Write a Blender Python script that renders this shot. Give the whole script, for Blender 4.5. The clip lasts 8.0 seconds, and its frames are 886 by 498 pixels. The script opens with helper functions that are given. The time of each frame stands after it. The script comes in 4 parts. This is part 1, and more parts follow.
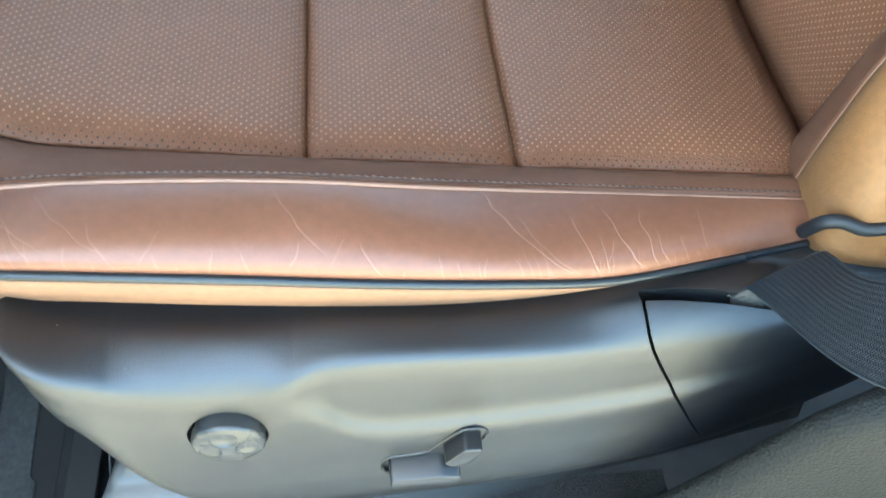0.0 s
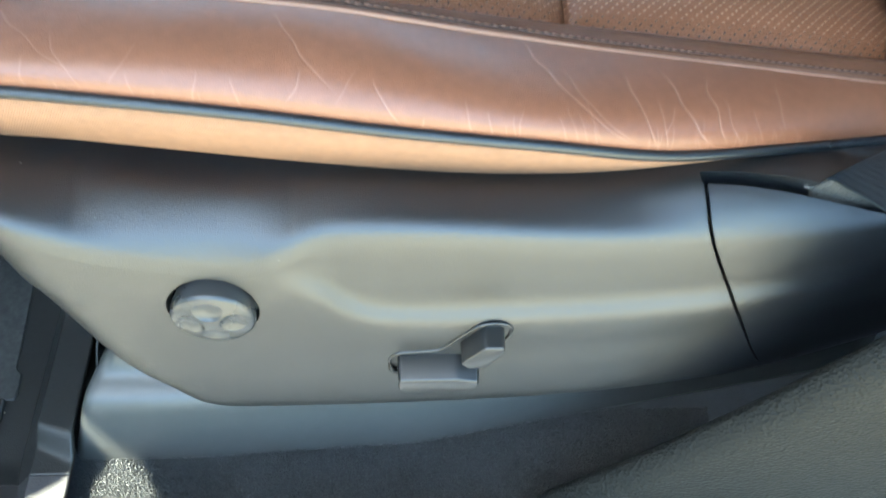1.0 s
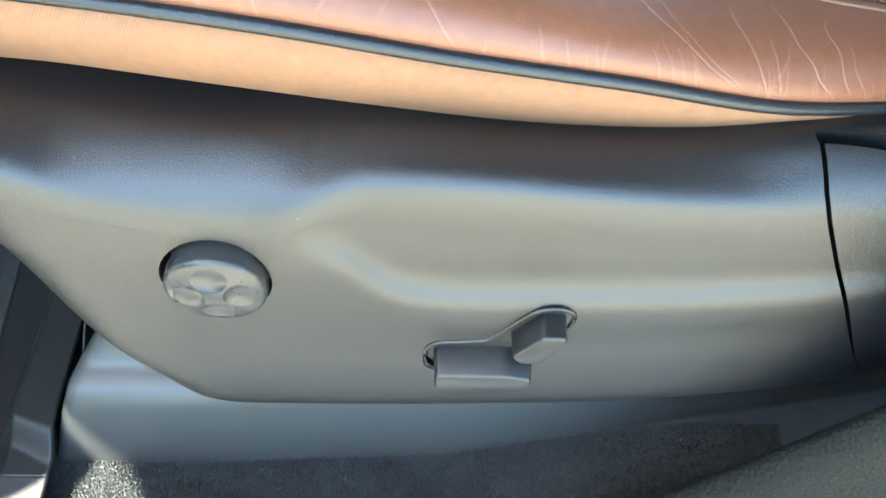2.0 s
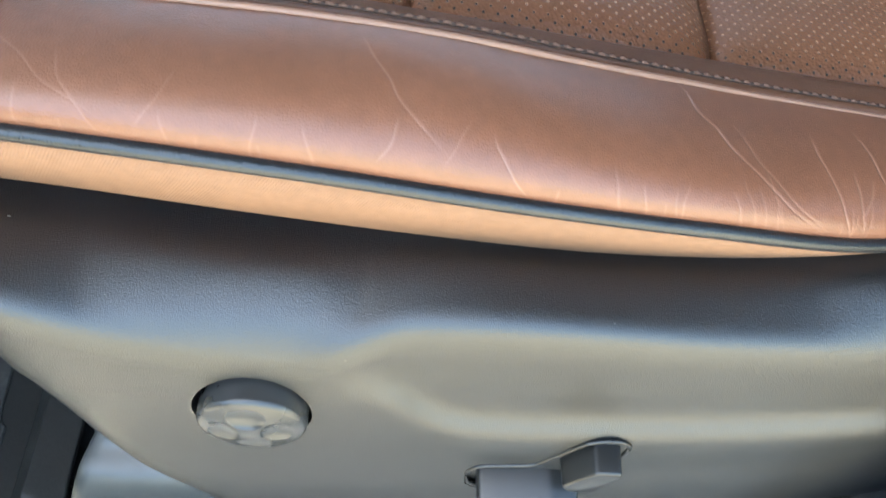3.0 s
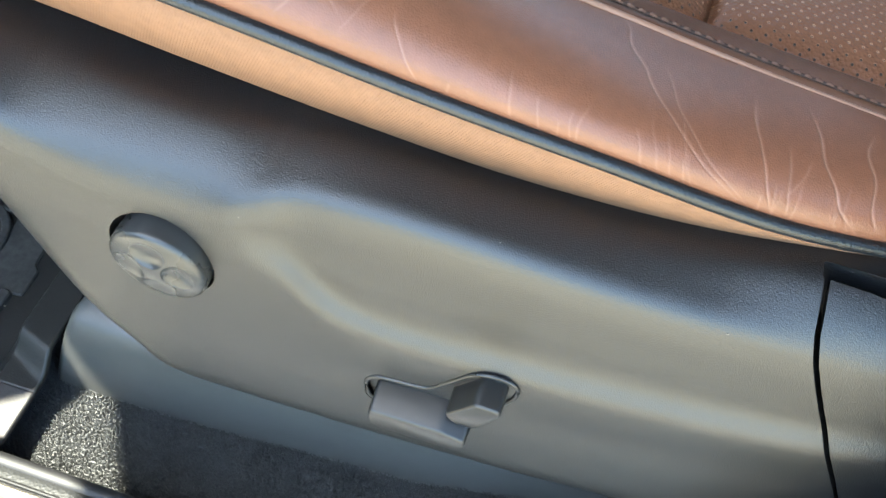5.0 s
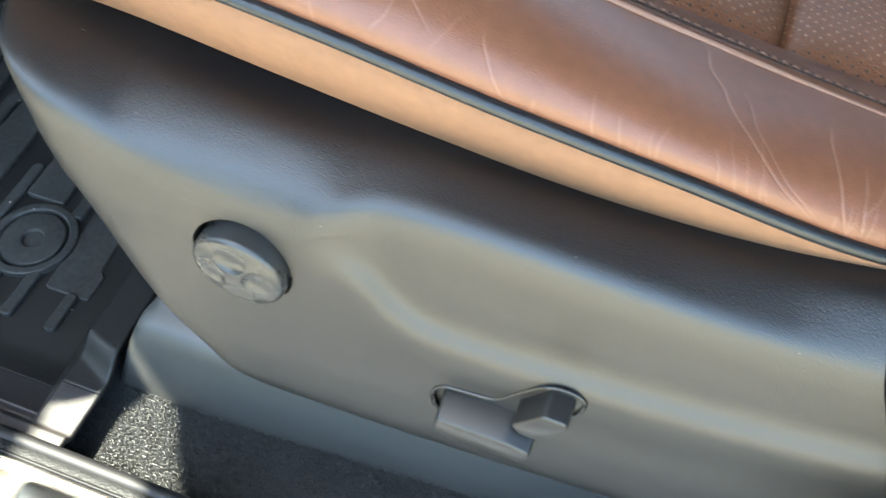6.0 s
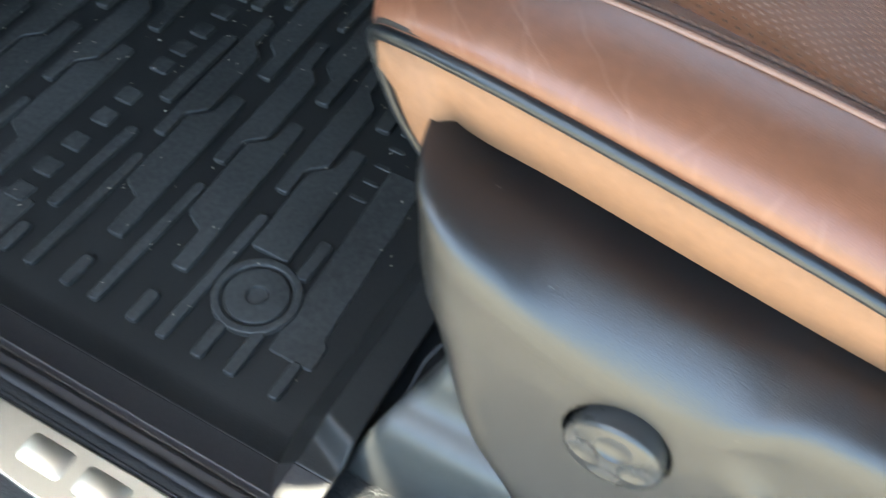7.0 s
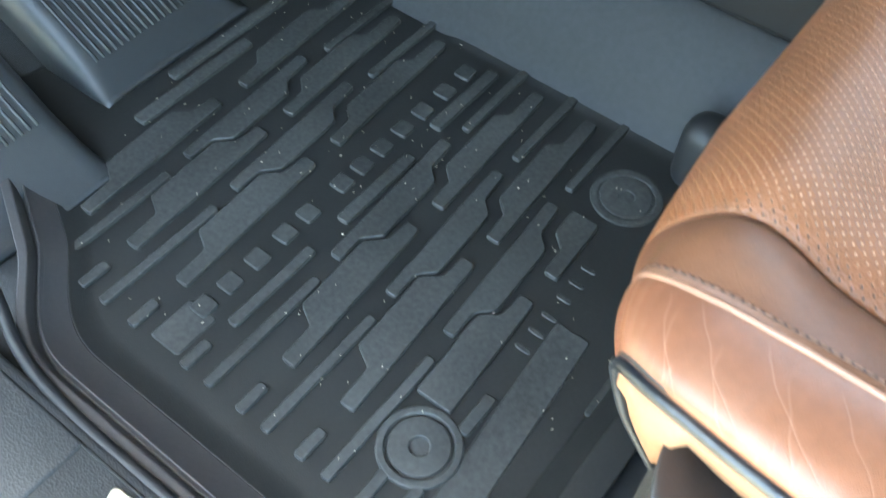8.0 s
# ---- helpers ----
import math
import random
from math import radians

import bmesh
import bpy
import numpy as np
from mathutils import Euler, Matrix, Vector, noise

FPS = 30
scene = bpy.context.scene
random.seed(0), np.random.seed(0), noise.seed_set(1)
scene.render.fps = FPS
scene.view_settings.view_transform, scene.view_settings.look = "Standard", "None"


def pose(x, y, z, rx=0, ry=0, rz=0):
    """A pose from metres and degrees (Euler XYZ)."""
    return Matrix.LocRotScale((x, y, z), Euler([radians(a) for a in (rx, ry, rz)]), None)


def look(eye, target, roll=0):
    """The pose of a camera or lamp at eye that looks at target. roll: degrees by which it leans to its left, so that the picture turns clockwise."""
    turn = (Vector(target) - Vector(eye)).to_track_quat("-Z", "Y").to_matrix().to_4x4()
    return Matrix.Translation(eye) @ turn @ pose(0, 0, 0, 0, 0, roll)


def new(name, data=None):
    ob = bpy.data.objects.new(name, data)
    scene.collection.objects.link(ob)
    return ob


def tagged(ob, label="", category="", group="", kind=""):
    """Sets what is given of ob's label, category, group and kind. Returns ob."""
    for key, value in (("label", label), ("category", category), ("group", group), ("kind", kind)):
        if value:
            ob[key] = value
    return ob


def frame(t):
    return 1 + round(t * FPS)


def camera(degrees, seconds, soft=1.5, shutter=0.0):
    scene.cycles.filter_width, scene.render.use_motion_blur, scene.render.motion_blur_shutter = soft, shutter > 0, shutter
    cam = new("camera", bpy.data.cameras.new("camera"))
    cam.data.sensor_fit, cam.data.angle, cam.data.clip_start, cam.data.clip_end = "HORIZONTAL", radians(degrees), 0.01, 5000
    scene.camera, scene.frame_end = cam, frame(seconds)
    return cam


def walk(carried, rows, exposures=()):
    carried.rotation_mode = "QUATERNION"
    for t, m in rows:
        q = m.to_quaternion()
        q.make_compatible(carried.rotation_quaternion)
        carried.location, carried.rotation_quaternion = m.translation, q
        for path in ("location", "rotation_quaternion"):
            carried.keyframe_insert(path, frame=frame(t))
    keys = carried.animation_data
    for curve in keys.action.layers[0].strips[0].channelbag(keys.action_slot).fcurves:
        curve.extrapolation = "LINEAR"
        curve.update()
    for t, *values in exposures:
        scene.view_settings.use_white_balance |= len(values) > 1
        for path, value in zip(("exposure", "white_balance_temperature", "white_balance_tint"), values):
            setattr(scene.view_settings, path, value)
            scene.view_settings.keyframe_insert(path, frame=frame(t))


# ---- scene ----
cam = camera(52.0, 8.0, soft=1.5, shutter=0.35)
PATH = [
    (0, (0.006, -0.007, 0.667), (0.114, 1.186, -0.934), -0.2),
    (0.5, (0.014, -0.018, 0.646), (0.056, 1.146, -0.979), -0.3),
    (1, (0.014, -0.008, 0.58), (0.031, 1.142, -1.056), -0.3),
    (1.2, (0.0185, -0.0055, 0.5556), (0.006, 1.137, -1.086), -0.92),
    (2.3, (-0.0074, 0.0298, 0.5031), (-0.014, 1.237, -1.092), 0.77),
    (2.5, (-0.009, 0.038, 0.505), (-0.029, 1.255, -1.082), 0.4),
    (3, (-0.027, 0.079, 0.521), (-0.005, 1.213, -1.126), 2.8),
    (3.5, (-0.027, 0.088, 0.5), (-0.016, 1.227, -1.145), 3.1),
    (4, (0.002, 0.08, 0.491), (-0.069, 1.216, -1.154), 3.1),
    (4.2, (0.0205, 0.0724, 0.4866), (-0.112, 1.194, -1.164), 3.65),
    (5.3, (0.0712, 0.055, 0.5017), (-0.306, 1.174, -1.112), 0.76),
    (5.5, (0.07, 0.051, 0.498), (-0.321, 1.175, -1.109), 0.6),
    (6, (0.056, 0.047, 0.504), (-0.365, 1.17, -1.096), 0.2),
    (6.5, (-0.007, 0.041, 0.517), (-0.405, 1.178, -1.08), 4.3),
    (7, (-0.091, 0.05, 0.525), (-0.595, 1.143, -1.072), 5.3),
    (7.5, (-0.138, 0.065, 0.556), (-0.769, 1.072, -1.053), 3.1),
    (8, (-0.185, 0.097, 0.597), (-0.869, 1.06, -1.016), 2.9),
]
walk(cam, [(t, look(eye, target, roll)) for t, eye, target, roll in PATH], exposures=[(0.0, 4.13, 6350, -8), (0.5, 3.98, 6400, -6), (1.0, 3.89, 6450, -7), (2.5, 3.88, 6700, -1), (3.0, 3.64, 6850, 0), (3.5, 3.57, 6850, 0), (4.0, 3.50, 6850, 0), (5.5, 3.56, 6750, -1), (6.0, 3.50, 6800, -1), (6.5, 3.44, 6850, 0), (7.0, 3.61, 6900, 0), (7.5, 4.06, 7100, -1), (8.0, 4.96, 7250, -4)])

# ---- light: clear sky and a high sun from ahead and outside ----
SUN = Vector((-0.33, -0.10, 1.0)).normalized()
world = bpy.data.worlds.new("world")
scene.world = world
world.use_nodes = True
wn, wl = world.node_tree.nodes, world.node_tree.links
sky = wn.new("ShaderNodeTexSky")
sky.sky_type, sky.sun_disc = "NISHITA", False
sky.dust_density, sky.air_density = 1.4, 1.1
sky.sun_elevation = math.asin(SUN.z)
sky.sun_rotation = math.atan2(SUN.x, SUN.y)
wn["Background"].inputs["Strength"].default_value = 0.15
wl.new(sky.outputs["Color"], wn["Background"].inputs["Color"])
sun_data = bpy.data.lights.new("sun", "SUN")
sun_data.energy, sun_data.angle, sun_data.color = 4.2, radians(0.6), (1.0, 0.95, 0.86)
sun = new("sun", sun_data)
sun.matrix_world = look(SUN * 10, (0, 0, 0))


# ---- materials ----
def material(name, color, rough=0.5, metal=0.0, vary=0.15, vary_scale=6.0, grain=None, grain_depth=0.1, grain_scale=800.0,
             spec=0.5, coat=0.0, sheen=0.0):
    """A surface with colour that varies at two scales, and a fine relief: grain is 'noise', 'cells' or None."""
    m = bpy.data.materials.new(name)
    m.use_nodes = True
    nt, n, l = m.node_tree, m.node_tree.nodes, m.node_tree.links
    b = n["Principled BSDF"]
    b.inputs["Roughness"].default_value, b.inputs["Metallic"].default_value = rough, metal
    b.inputs["Specular IOR Level"].default_value = spec
    b.inputs["Coat Weight"].default_value, b.inputs["Coat Roughness"].default_value = coat, 0.35
    b.inputs["Sheen Weight"].default_value = sheen
    co = n.new("ShaderNodeTexCoord")
    big = n.new("ShaderNodeTexNoise")
    big.inputs["Scale"].default_value, big.inputs["Detail"].default_value = vary_scale, 6
    l.new(co.outputs["Object"], big.inputs["Vector"])
    fine = n.new("ShaderNodeTexNoise")
    fine.inputs["Scale"].default_value, fine.inputs["Detail"].default_value = vary_scale * 22, 3
    l.new(co.outputs["Object"], fine.inputs["Vector"])
    add = n.new("ShaderNodeMath")
    add.operation = "ADD"
    l.new(big.outputs["Fac"], add.inputs[0]), l.new(fine.outputs["Fac"], add.inputs[1])
    ramp = n.new("ShaderNodeMapRange")
    ramp.inputs["From Min"].default_value, ramp.inputs["From Max"].default_value = 0.6, 1.4
    ramp.inputs["To Min"].default_value, ramp.inputs["To Max"].default_value = 1 - vary, 1 + vary
    l.new(add.outputs[0], ramp.inputs["Value"])
    mix = n.new("ShaderNodeVectorMath")
    mix.operation = "SCALE"
    mix.inputs[0].default_value = color
    l.new(ramp.outputs["Result"], mix.inputs["Scale"])
    l.new(mix.outputs[0], b.inputs["Base Color"])
    rr = n.new("ShaderNodeMapRange")
    rr.inputs["From Min"].default_value, rr.inputs["From Max"].default_value = 0.3, 0.7
    rr.inputs["To Min"].default_value, rr.inputs["To Max"].default_value = max(rough - 0.03, 0.02), min(rough + 0.03, 1)
    l.new(big.outputs["Fac"], rr.inputs["Value"]), l.new(rr.outputs["Result"], b.inputs["Roughness"])
    if grain:
        tex = n.new("ShaderNodeTexVoronoi" if grain == "cells" else "ShaderNodeTexNoise")
        tex.inputs["Scale"].default_value = grain_scale
        if grain == "noise":
            tex.inputs["Detail"].default_value = 1.2
        l.new(co.outputs["Object"], tex.inputs["Vector"])
        bump = n.new("ShaderNodeBump")
        bump.inputs["Strength"].default_value, bump.inputs["Distance"].default_value = grain_depth, 0.001
        l.new(tex.outputs["Distance" if grain == "cells" else "Fac"], bump.inputs["Height"])
        l.new(bump.outputs["Normal"], b.inputs["Normal"])
    return m


M_SHIELD = material("grained_black_plastic", (0.0060, 0.0065, 0.0074), 0.38, grain="noise", grain_scale=2000, grain_depth=0.26, vary=0.1, spec=0.75)
M_RAIL = material("satin_dark_plastic", (0.046, 0.0465, 0.044), 0.42, spec=0.6, grain="noise", grain_scale=1900, grain_depth=0.15, vary=0.12)
M_BUTTON = material("satin_grey_plastic", (0.012, 0.0122, 0.0125), 0.27, grain="noise", grain_scale=2500, grain_depth=0.08, vary=0.06)
M_KNOB = material("satin_light_grey_plastic", (0.026, 0.026, 0.0255), 0.27, grain="noise", grain_scale=2500, grain_depth=0.08, vary=0.06)
M_DARK = material("matt_black_plastic", (0.008, 0.008, 0.009), 0.6)
M_LEATHER = material("brown_leather", (0.165, 0.065, 0.034), 0.37, spec=0.5, grain="cells", grain_scale=1500, grain_depth=0.11, vary=0.14, vary_scale=9)
ln, ll = M_LEATHER.node_tree.nodes, M_LEATHER.node_tree.links
attr = ln.new("ShaderNodeAttribute")
attr.attribute_name = "worn"
pale = ln.new("ShaderNodeMix")
pale.data_type = "RGBA"
pale.inputs["B"].default_value = (0.42, 0.24, 0.17, 1)
fac = ln.new("ShaderNodeMath")
fac.operation = "MULTIPLY"
fac.inputs[1].default_value = 0.40
ll.new(attr.outputs["Fac"], fac.inputs[0]), ll.new(fac.outputs[0], pale.inputs["Factor"])
ll.new(ln["Principled BSDF"].inputs["Base Color"].links[0].from_socket, pale.inputs["A"])
ll.new(pale.outputs["Result"], ln["Principled BSDF"].inputs["Base Color"])
M_BAND = material("dark_brown_leather", (0.132, 0.057, 0.030), 0.44, spec=0.28, grain="cells", grain_scale=900, grain_depth=0.12, vary=0.15, vary_scale=9)
M_PERF = material("perforated_brown_leather", (0.168, 0.068, 0.032), 0.36, spec=0.28, grain="cells", grain_scale=620, grain_depth=0.42, vary=0.15, vary_scale=8)


def perforate(m, pitch, hole=0.24):
    """Rows of punched holes, set by the mesh's own map in metres: a pale cut edge, and the shade inside painted as a
    dark middle.
    """
    n, l = m.node_tree.nodes, m.node_tree.links
    b = n["Principled BSDF"]
    uv = n.new("ShaderNodeUVMap")
    uv.uv_map = "holes"
    near = None
    for shift in (0.0, 0.5):
        sc = n.new("ShaderNodeVectorMath")
        sc.operation = "MULTIPLY_ADD"
        sc.inputs[1].default_value, sc.inputs[2].default_value = (1 / pitch, 1 / pitch, 0), (shift, shift, 0)
        l.new(uv.outputs[0], sc.inputs[0])
        fr = n.new("ShaderNodeVectorMath")
        fr.operation = "FRACTION"
        l.new(sc.outputs[0], fr.inputs[0])
        ds = n.new("ShaderNodeVectorMath")
        ds.operation = "DISTANCE"
        ds.inputs[1].default_value = (0.5, 0.5, 0)
        l.new(fr.outputs[0], ds.inputs[0])
        if near is None:
            near = ds.outputs["Value"]
        else:
            mn = n.new("ShaderNodeMath")
            mn.operation = "MINIMUM"
            l.new(near, mn.inputs[0]), l.new(ds.outputs["Value"], mn.inputs[1])
            near = mn.outputs[0]
    base = b.inputs["Base Color"].links[0].from_socket
    last = base
    # shade inside the holes, painted wide where the mask is 1, tiny elsewhere
    shade_mask = n.new("ShaderNodeAttribute")
    shade_mask.attribute_name = "hole_shade"
    wide = n.new("ShaderNodeMapRange")
    wide.inputs["To Min"].default_value, wide.inputs["To Max"].default_value = 3.4, 0.80
    l.new(shade_mask.outputs["Fac"], wide.inputs["Value"])
    shade_dist = n.new("ShaderNodeMath")
    shade_dist.operation = "MULTIPLY"
    l.new(near, shade_dist.inputs[0]), l.new(wide.outputs["Result"], shade_dist.inputs[1])
    for r0, r1, color, dist in ((hole * 0.80, hole, (0.40, 0.22, 0.135, 1), near), (hole * 0.62, hole * 0.80, (0.02, 0.012, 0.008, 1), shade_dist.outputs[0])):
        rg = n.new("ShaderNodeMapRange")
        rg.inputs["From Min"].default_value, rg.inputs["From Max"].default_value = r1, r0
        l.new(dist, rg.inputs["Value"])
        mx = n.new("ShaderNodeMix")
        mx.data_type = "RGBA"
        mx.inputs["B"].default_value = color
        l.new(rg.outputs["Result"], mx.inputs["Factor"]), l.new(last, mx.inputs["A"])
        last = mx.outputs["Result"]
    l.new(last, b.inputs["Base Color"])
    pit = n.new("ShaderNodeMapRange")
    pit.inputs["From Min"].default_value, pit.inputs["From Max"].default_value = hole * 0.5, hole * 1.25
    l.new(near, pit.inputs["Value"])
    bump = n.new("ShaderNodeBump")
    bump.inputs["Strength"].default_value, bump.inputs["Distance"].default_value = 0.5, 0.0006
    l.new(pit.outputs["Result"], bump.inputs["Height"])
    l.new(b.inputs["Normal"].links[0].from_socket, bump.inputs["Normal"])
    l.new(bump.outputs["Normal"], b.inputs["Normal"])


perforate(M_PERF, 0.0056, 0.120)
M_TAN = material("tan_leather", (0.205, 0.094, 0.034), 0.42, grain="cells", grain_scale=800, grain_depth=0.12, vary=0.2, vary_scale=9)
M_FABRIC = material("tan_fabric", (0.228, 0.122, 0.070), 0.8, grain="noise", grain_scale=1800, grain_depth=0.3, vary=0.12, vary_scale=10, spec=0.2)
M_PIPE = material("black_piping_vinyl", (0.009, 0.011, 0.013), 0.30, grain="noise", grain_scale=900, grain_depth=0.2)
M_WELT = material("light_brown_welt", (0.29, 0.145, 0.09), 0.45)
M_GROOVE = material("dark_brown_seam", (0.045, 0.026, 0.019), 0.8, spec=0.2)
M_THREAD = material("brown_thread", (0.13, 0.068, 0.046), 0.8, spec=0.2)
M_RUBBER = material("black_rubber", (0.0135, 0.0133, 0.0125), 0.48, spec=0.36, grain="noise", grain_scale=900, grain_depth=0.15, vary=0.25, vary_scale=14)
M_RIB = material("dusty_rubber_ribs", (0.029, 0.0288, 0.0268), 0.56, spec=0.38, grain="noise", grain_scale=900, grain_depth=0.15, vary=0.65, vary_scale=11)
M_RIM = material("dusty_rubber_rim", (0.036, 0.0325, 0.0320), 0.48, grain="noise", grain_scale=900, grain_depth=0.12, vary=0.2, vary_scale=12)
M_CARPET = material("black_carpet", (0.022, 0.0235, 0.0245), 0.5, spec=0.8, grain="noise", grain_scale=2200, grain_depth=0.4, vary=0.7, vary_scale=40)
M_SILL = material("black_sill_plastic", (0.019, 0.0195, 0.020), 0.55, grain="cells", grain_scale=600, grain_depth=0.3, spec=0.4)
M_PLATE = material("brushed_steel", (0.68, 0.61, 0.50), 0.42, metal=1.0, vary=0.04)
M_PILLAR = material("grey_grained_plastic", (0.0072, 0.0075, 0.0062), 0.7, grain="cells", grain_scale=480, grain_depth=0.7, vary=0.08, spec=0.2)
M_CONSOLE = material("slate_soft_plastic", (0.0095, 0.0100, 0.0105), 0.5, spec=0.25, grain="noise", grain_scale=900, grain_depth=0.2, vary=0.35, vary_scale=7)
M_FOOTREST = material("slate_hard_plastic", (0.024, 0.025, 0.026), 0.45, grain="noise", grain_scale=900, grain_depth=0.15)
M_BELT = material("black_webbing", (0.012, 0.018, 0.023), 0.6, grain="noise", grain_scale=900, grain_depth=0.3, spec=0.4)
M_STRAP_END = material("rough_webbing_end", (0.040, 0.036, 0.029), 0.85, grain="noise", grain_scale=700, grain_depth=1.0, vary=0.5, vary_scale=30)
M_LINER = material("grey_headliner", (0.11, 0.107, 0.10), 0.9)
M_GROUND = material("sunlit_concrete", (0.345, 0.305, 0.235), 0.9, vary=0.12, vary_scale=3)


def add_relief(m, height, depth):
    n, l = m.node_tree.nodes, m.node_tree.links
    b = n["Principled BSDF"]
    bump = n.new("ShaderNodeBump")
    bump.inputs["Strength"].default_value, bump.inputs["Distance"].default_value = 1.0, depth
    l.new(height, bump.inputs["Height"])
    l.new(b.inputs["Normal"].links[0].from_socket, bump.inputs["Normal"])
    l.new(bump.outputs["Normal"], b.inputs["Normal"])


def twill(m, pitch, depth):
    """Fine slanting threads of a woven cloth, with a little unevenness."""
    n, l = m.node_tree.nodes, m.node_tree.links
    co = n.new("ShaderNodeTexCoord")
    turn = n.new("ShaderNodeMapping")
    turn.inputs["Rotation"].default_value = (0, radians(-30), 0)
    wave = n.new("ShaderNodeTexWave")
    wave.inputs["Scale"].default_value = 0.314 / pitch
    wave.inputs["Distortion"].default_value, wave.inputs["Detail Scale"].default_value = 1.2, 3.0
    l.new(co.outputs["Object"], turn.inputs["Vector"]), l.new(turn.outputs[0], wave.inputs["Vector"])
    add_relief(m, wave.outputs["Fac"], depth)


def chevron(m, across, pitch, depth):
    """Herringbone webbing on the mesh's own map, u across and v along, in metres."""
    n, l = m.node_tree.nodes, m.node_tree.links
    uv = n.new("ShaderNodeUVMap")
    uv.uv_map = "weave"
    sep = n.new("ShaderNodeSeparateXYZ")
    l.new(uv.outputs[0], sep.inputs[0])
    pp = n.new("ShaderNodeMath")
    pp.operation = "PINGPONG"
    pp.inputs[1].default_value = across
    l.new(sep.outputs["X"], pp.inputs[0])
    add = n.new("ShaderNodeMath")
    add.operation = "ADD"
    l.new(pp.outputs[0], add.inputs[0]), l.new(sep.outputs["Y"], add.inputs[1])
    mul = n.new("ShaderNodeMath")
    mul.operation = "MULTIPLY"
    mul.inputs[1].default_value = 2 * math.pi / pitch
    l.new(add.outputs[0], mul.inputs[0])
    sin = n.new("ShaderNodeMath")
    sin.operation = "SINE"
    l.new(mul.outputs[0], sin.inputs[0])
    add_relief(m, sin.outputs[0], depth)


twill(M_FABRIC, 0.0010, 0.00007)
chevron(M_BELT, 0.0016, 0.0019, 0.0005)


# ---- helpers of this scene ----
def curve(*pts):
    """A smooth function through (x, value, value...) points."""
    pts = np.array(sorted(pts), float)
    xs, vs = pts[:, 0], pts[:, 1:]
    k = np.diff(vs, axis=0) / np.diff(xs)[:, None]
    t = np.vstack([k[:1], (k[1:] + k[:-1]) / 2, k[-1:]])

    def at(x):
        i = int(np.clip(np.searchsorted(xs, x) - 1, 0, len(xs) - 2))
        h = xs[i + 1] - xs[i]
        s = (x - xs[i]) / h
        if s < 0:
            v = vs[0] + t[0] * (x - xs[0])
        elif s > 1:
            v = vs[-1] + t[-1] * (x - xs[-1])
        else:
            v = ((2 * s**3 - 3 * s**2 + 1) * vs[i] + (s**3 - 2 * s**2 + s) * h * t[i]
                 + (3 * s**2 - 2 * s**3) * vs[i + 1] + (s**3 - s**2) * h * t[i + 1])
        return v if len(v) > 1 else float(v[0])
    return at


def smooth_line(ctrl, n):
    """n points along a smooth line through control points of any dimension."""
    c = np.array(ctrl, float)
    d = np.r_[0, np.cumsum(np.sqrt(np.linalg.norm(np.diff(c, axis=0), axis=1)) + 1e-9)]
    f = curve(*[(a, *p) for a, p in zip(d, c)])
    return [f(a) for a in np.linspace(0, d[-1], n)]


def finish(name, bm, mat, parent=None, label="", smooth=True, sharp=0):
    me = bpy.data.meshes.new(name)
    bm.normal_update()
    bm.to_mesh(me)
    bm.free()
    me.materials.append(mat)
    if smooth:
        me.shade_smooth()
        if sharp:
            me.set_sharp_from_angle(angle=radians(sharp))
    ob = new(name, me)
    if parent is not None:
        ob.parent = parent
    if label:
        ob["label"] = label
    return ob


def part(name, bm, mat, parent, label="", smooth=True, sharp=0):
    return finish(name, bm, mat, parent, label, smooth, sharp)


def thing(name, label, category, at=(0, 0, 0), group="", kind=""):
    ob = new(name)
    ob.location = at
    return tagged(ob, label, category, group, kind)


def grid(rows, closed=False, caps=False, face=None):
    bm = bmesh.new()
    vs = [[bm.verts.new(p) for p in r] for r in rows]
    n = len(rows[0])
    for a, b in zip(vs[:-1], vs[1:]):
        for j in range(n if closed else n - 1):
            k = (j + 1) % n
            bm.faces.new((a[j], a[k], b[k], b[j]))
    if caps and closed:
        bm.faces.new(vs[0][::-1])
        bm.faces.new(vs[-1])
    bmesh.ops.recalc_face_normals(bm, faces=bm.faces)
    if face is not None and sum((f.normal * f.calc_area() for f in bm.faces), Vector()).dot(Vector(face)) < 0:
        bmesh.ops.reverse_faces(bm, faces=bm.faces)
    return bm


def tube(points, radius, sides=10, flat=1.0):
    """A round cord along points; flat squeezes it upright."""
    pts = [Vector(p) for p in points]
    rows = []
    for i, p in enumerate(pts):
        d = (pts[min(i + 1, len(pts) - 1)] - pts[max(i - 1, 0)]).normalized()
        u = d.cross(Vector((0, 0, 1)))
        u = u.normalized() if u.length > 1e-4 else Vector((0, 1, 0))
        w = u.cross(d)
        rows.append([p + radius * (math.cos(a) * u + flat * math.sin(a) * w) for a in (2 * math.pi * k / sides for k in range(sides))])
    return grid(rows, closed=True, caps=True)


def dense(line, k):
    """k points for every one of a line."""
    out = []
    for p, q in zip(line[:-1], line[1:]):
        out += [Vector(p).lerp(Vector(q), i / k) for i in range(k)]
    return out + [Vector(line[-1])]


def ramp(x, a, b):
    t = float(np.clip((x - a) / (b - a), 0, 1))
    return t * t * (3 - 2 * t)


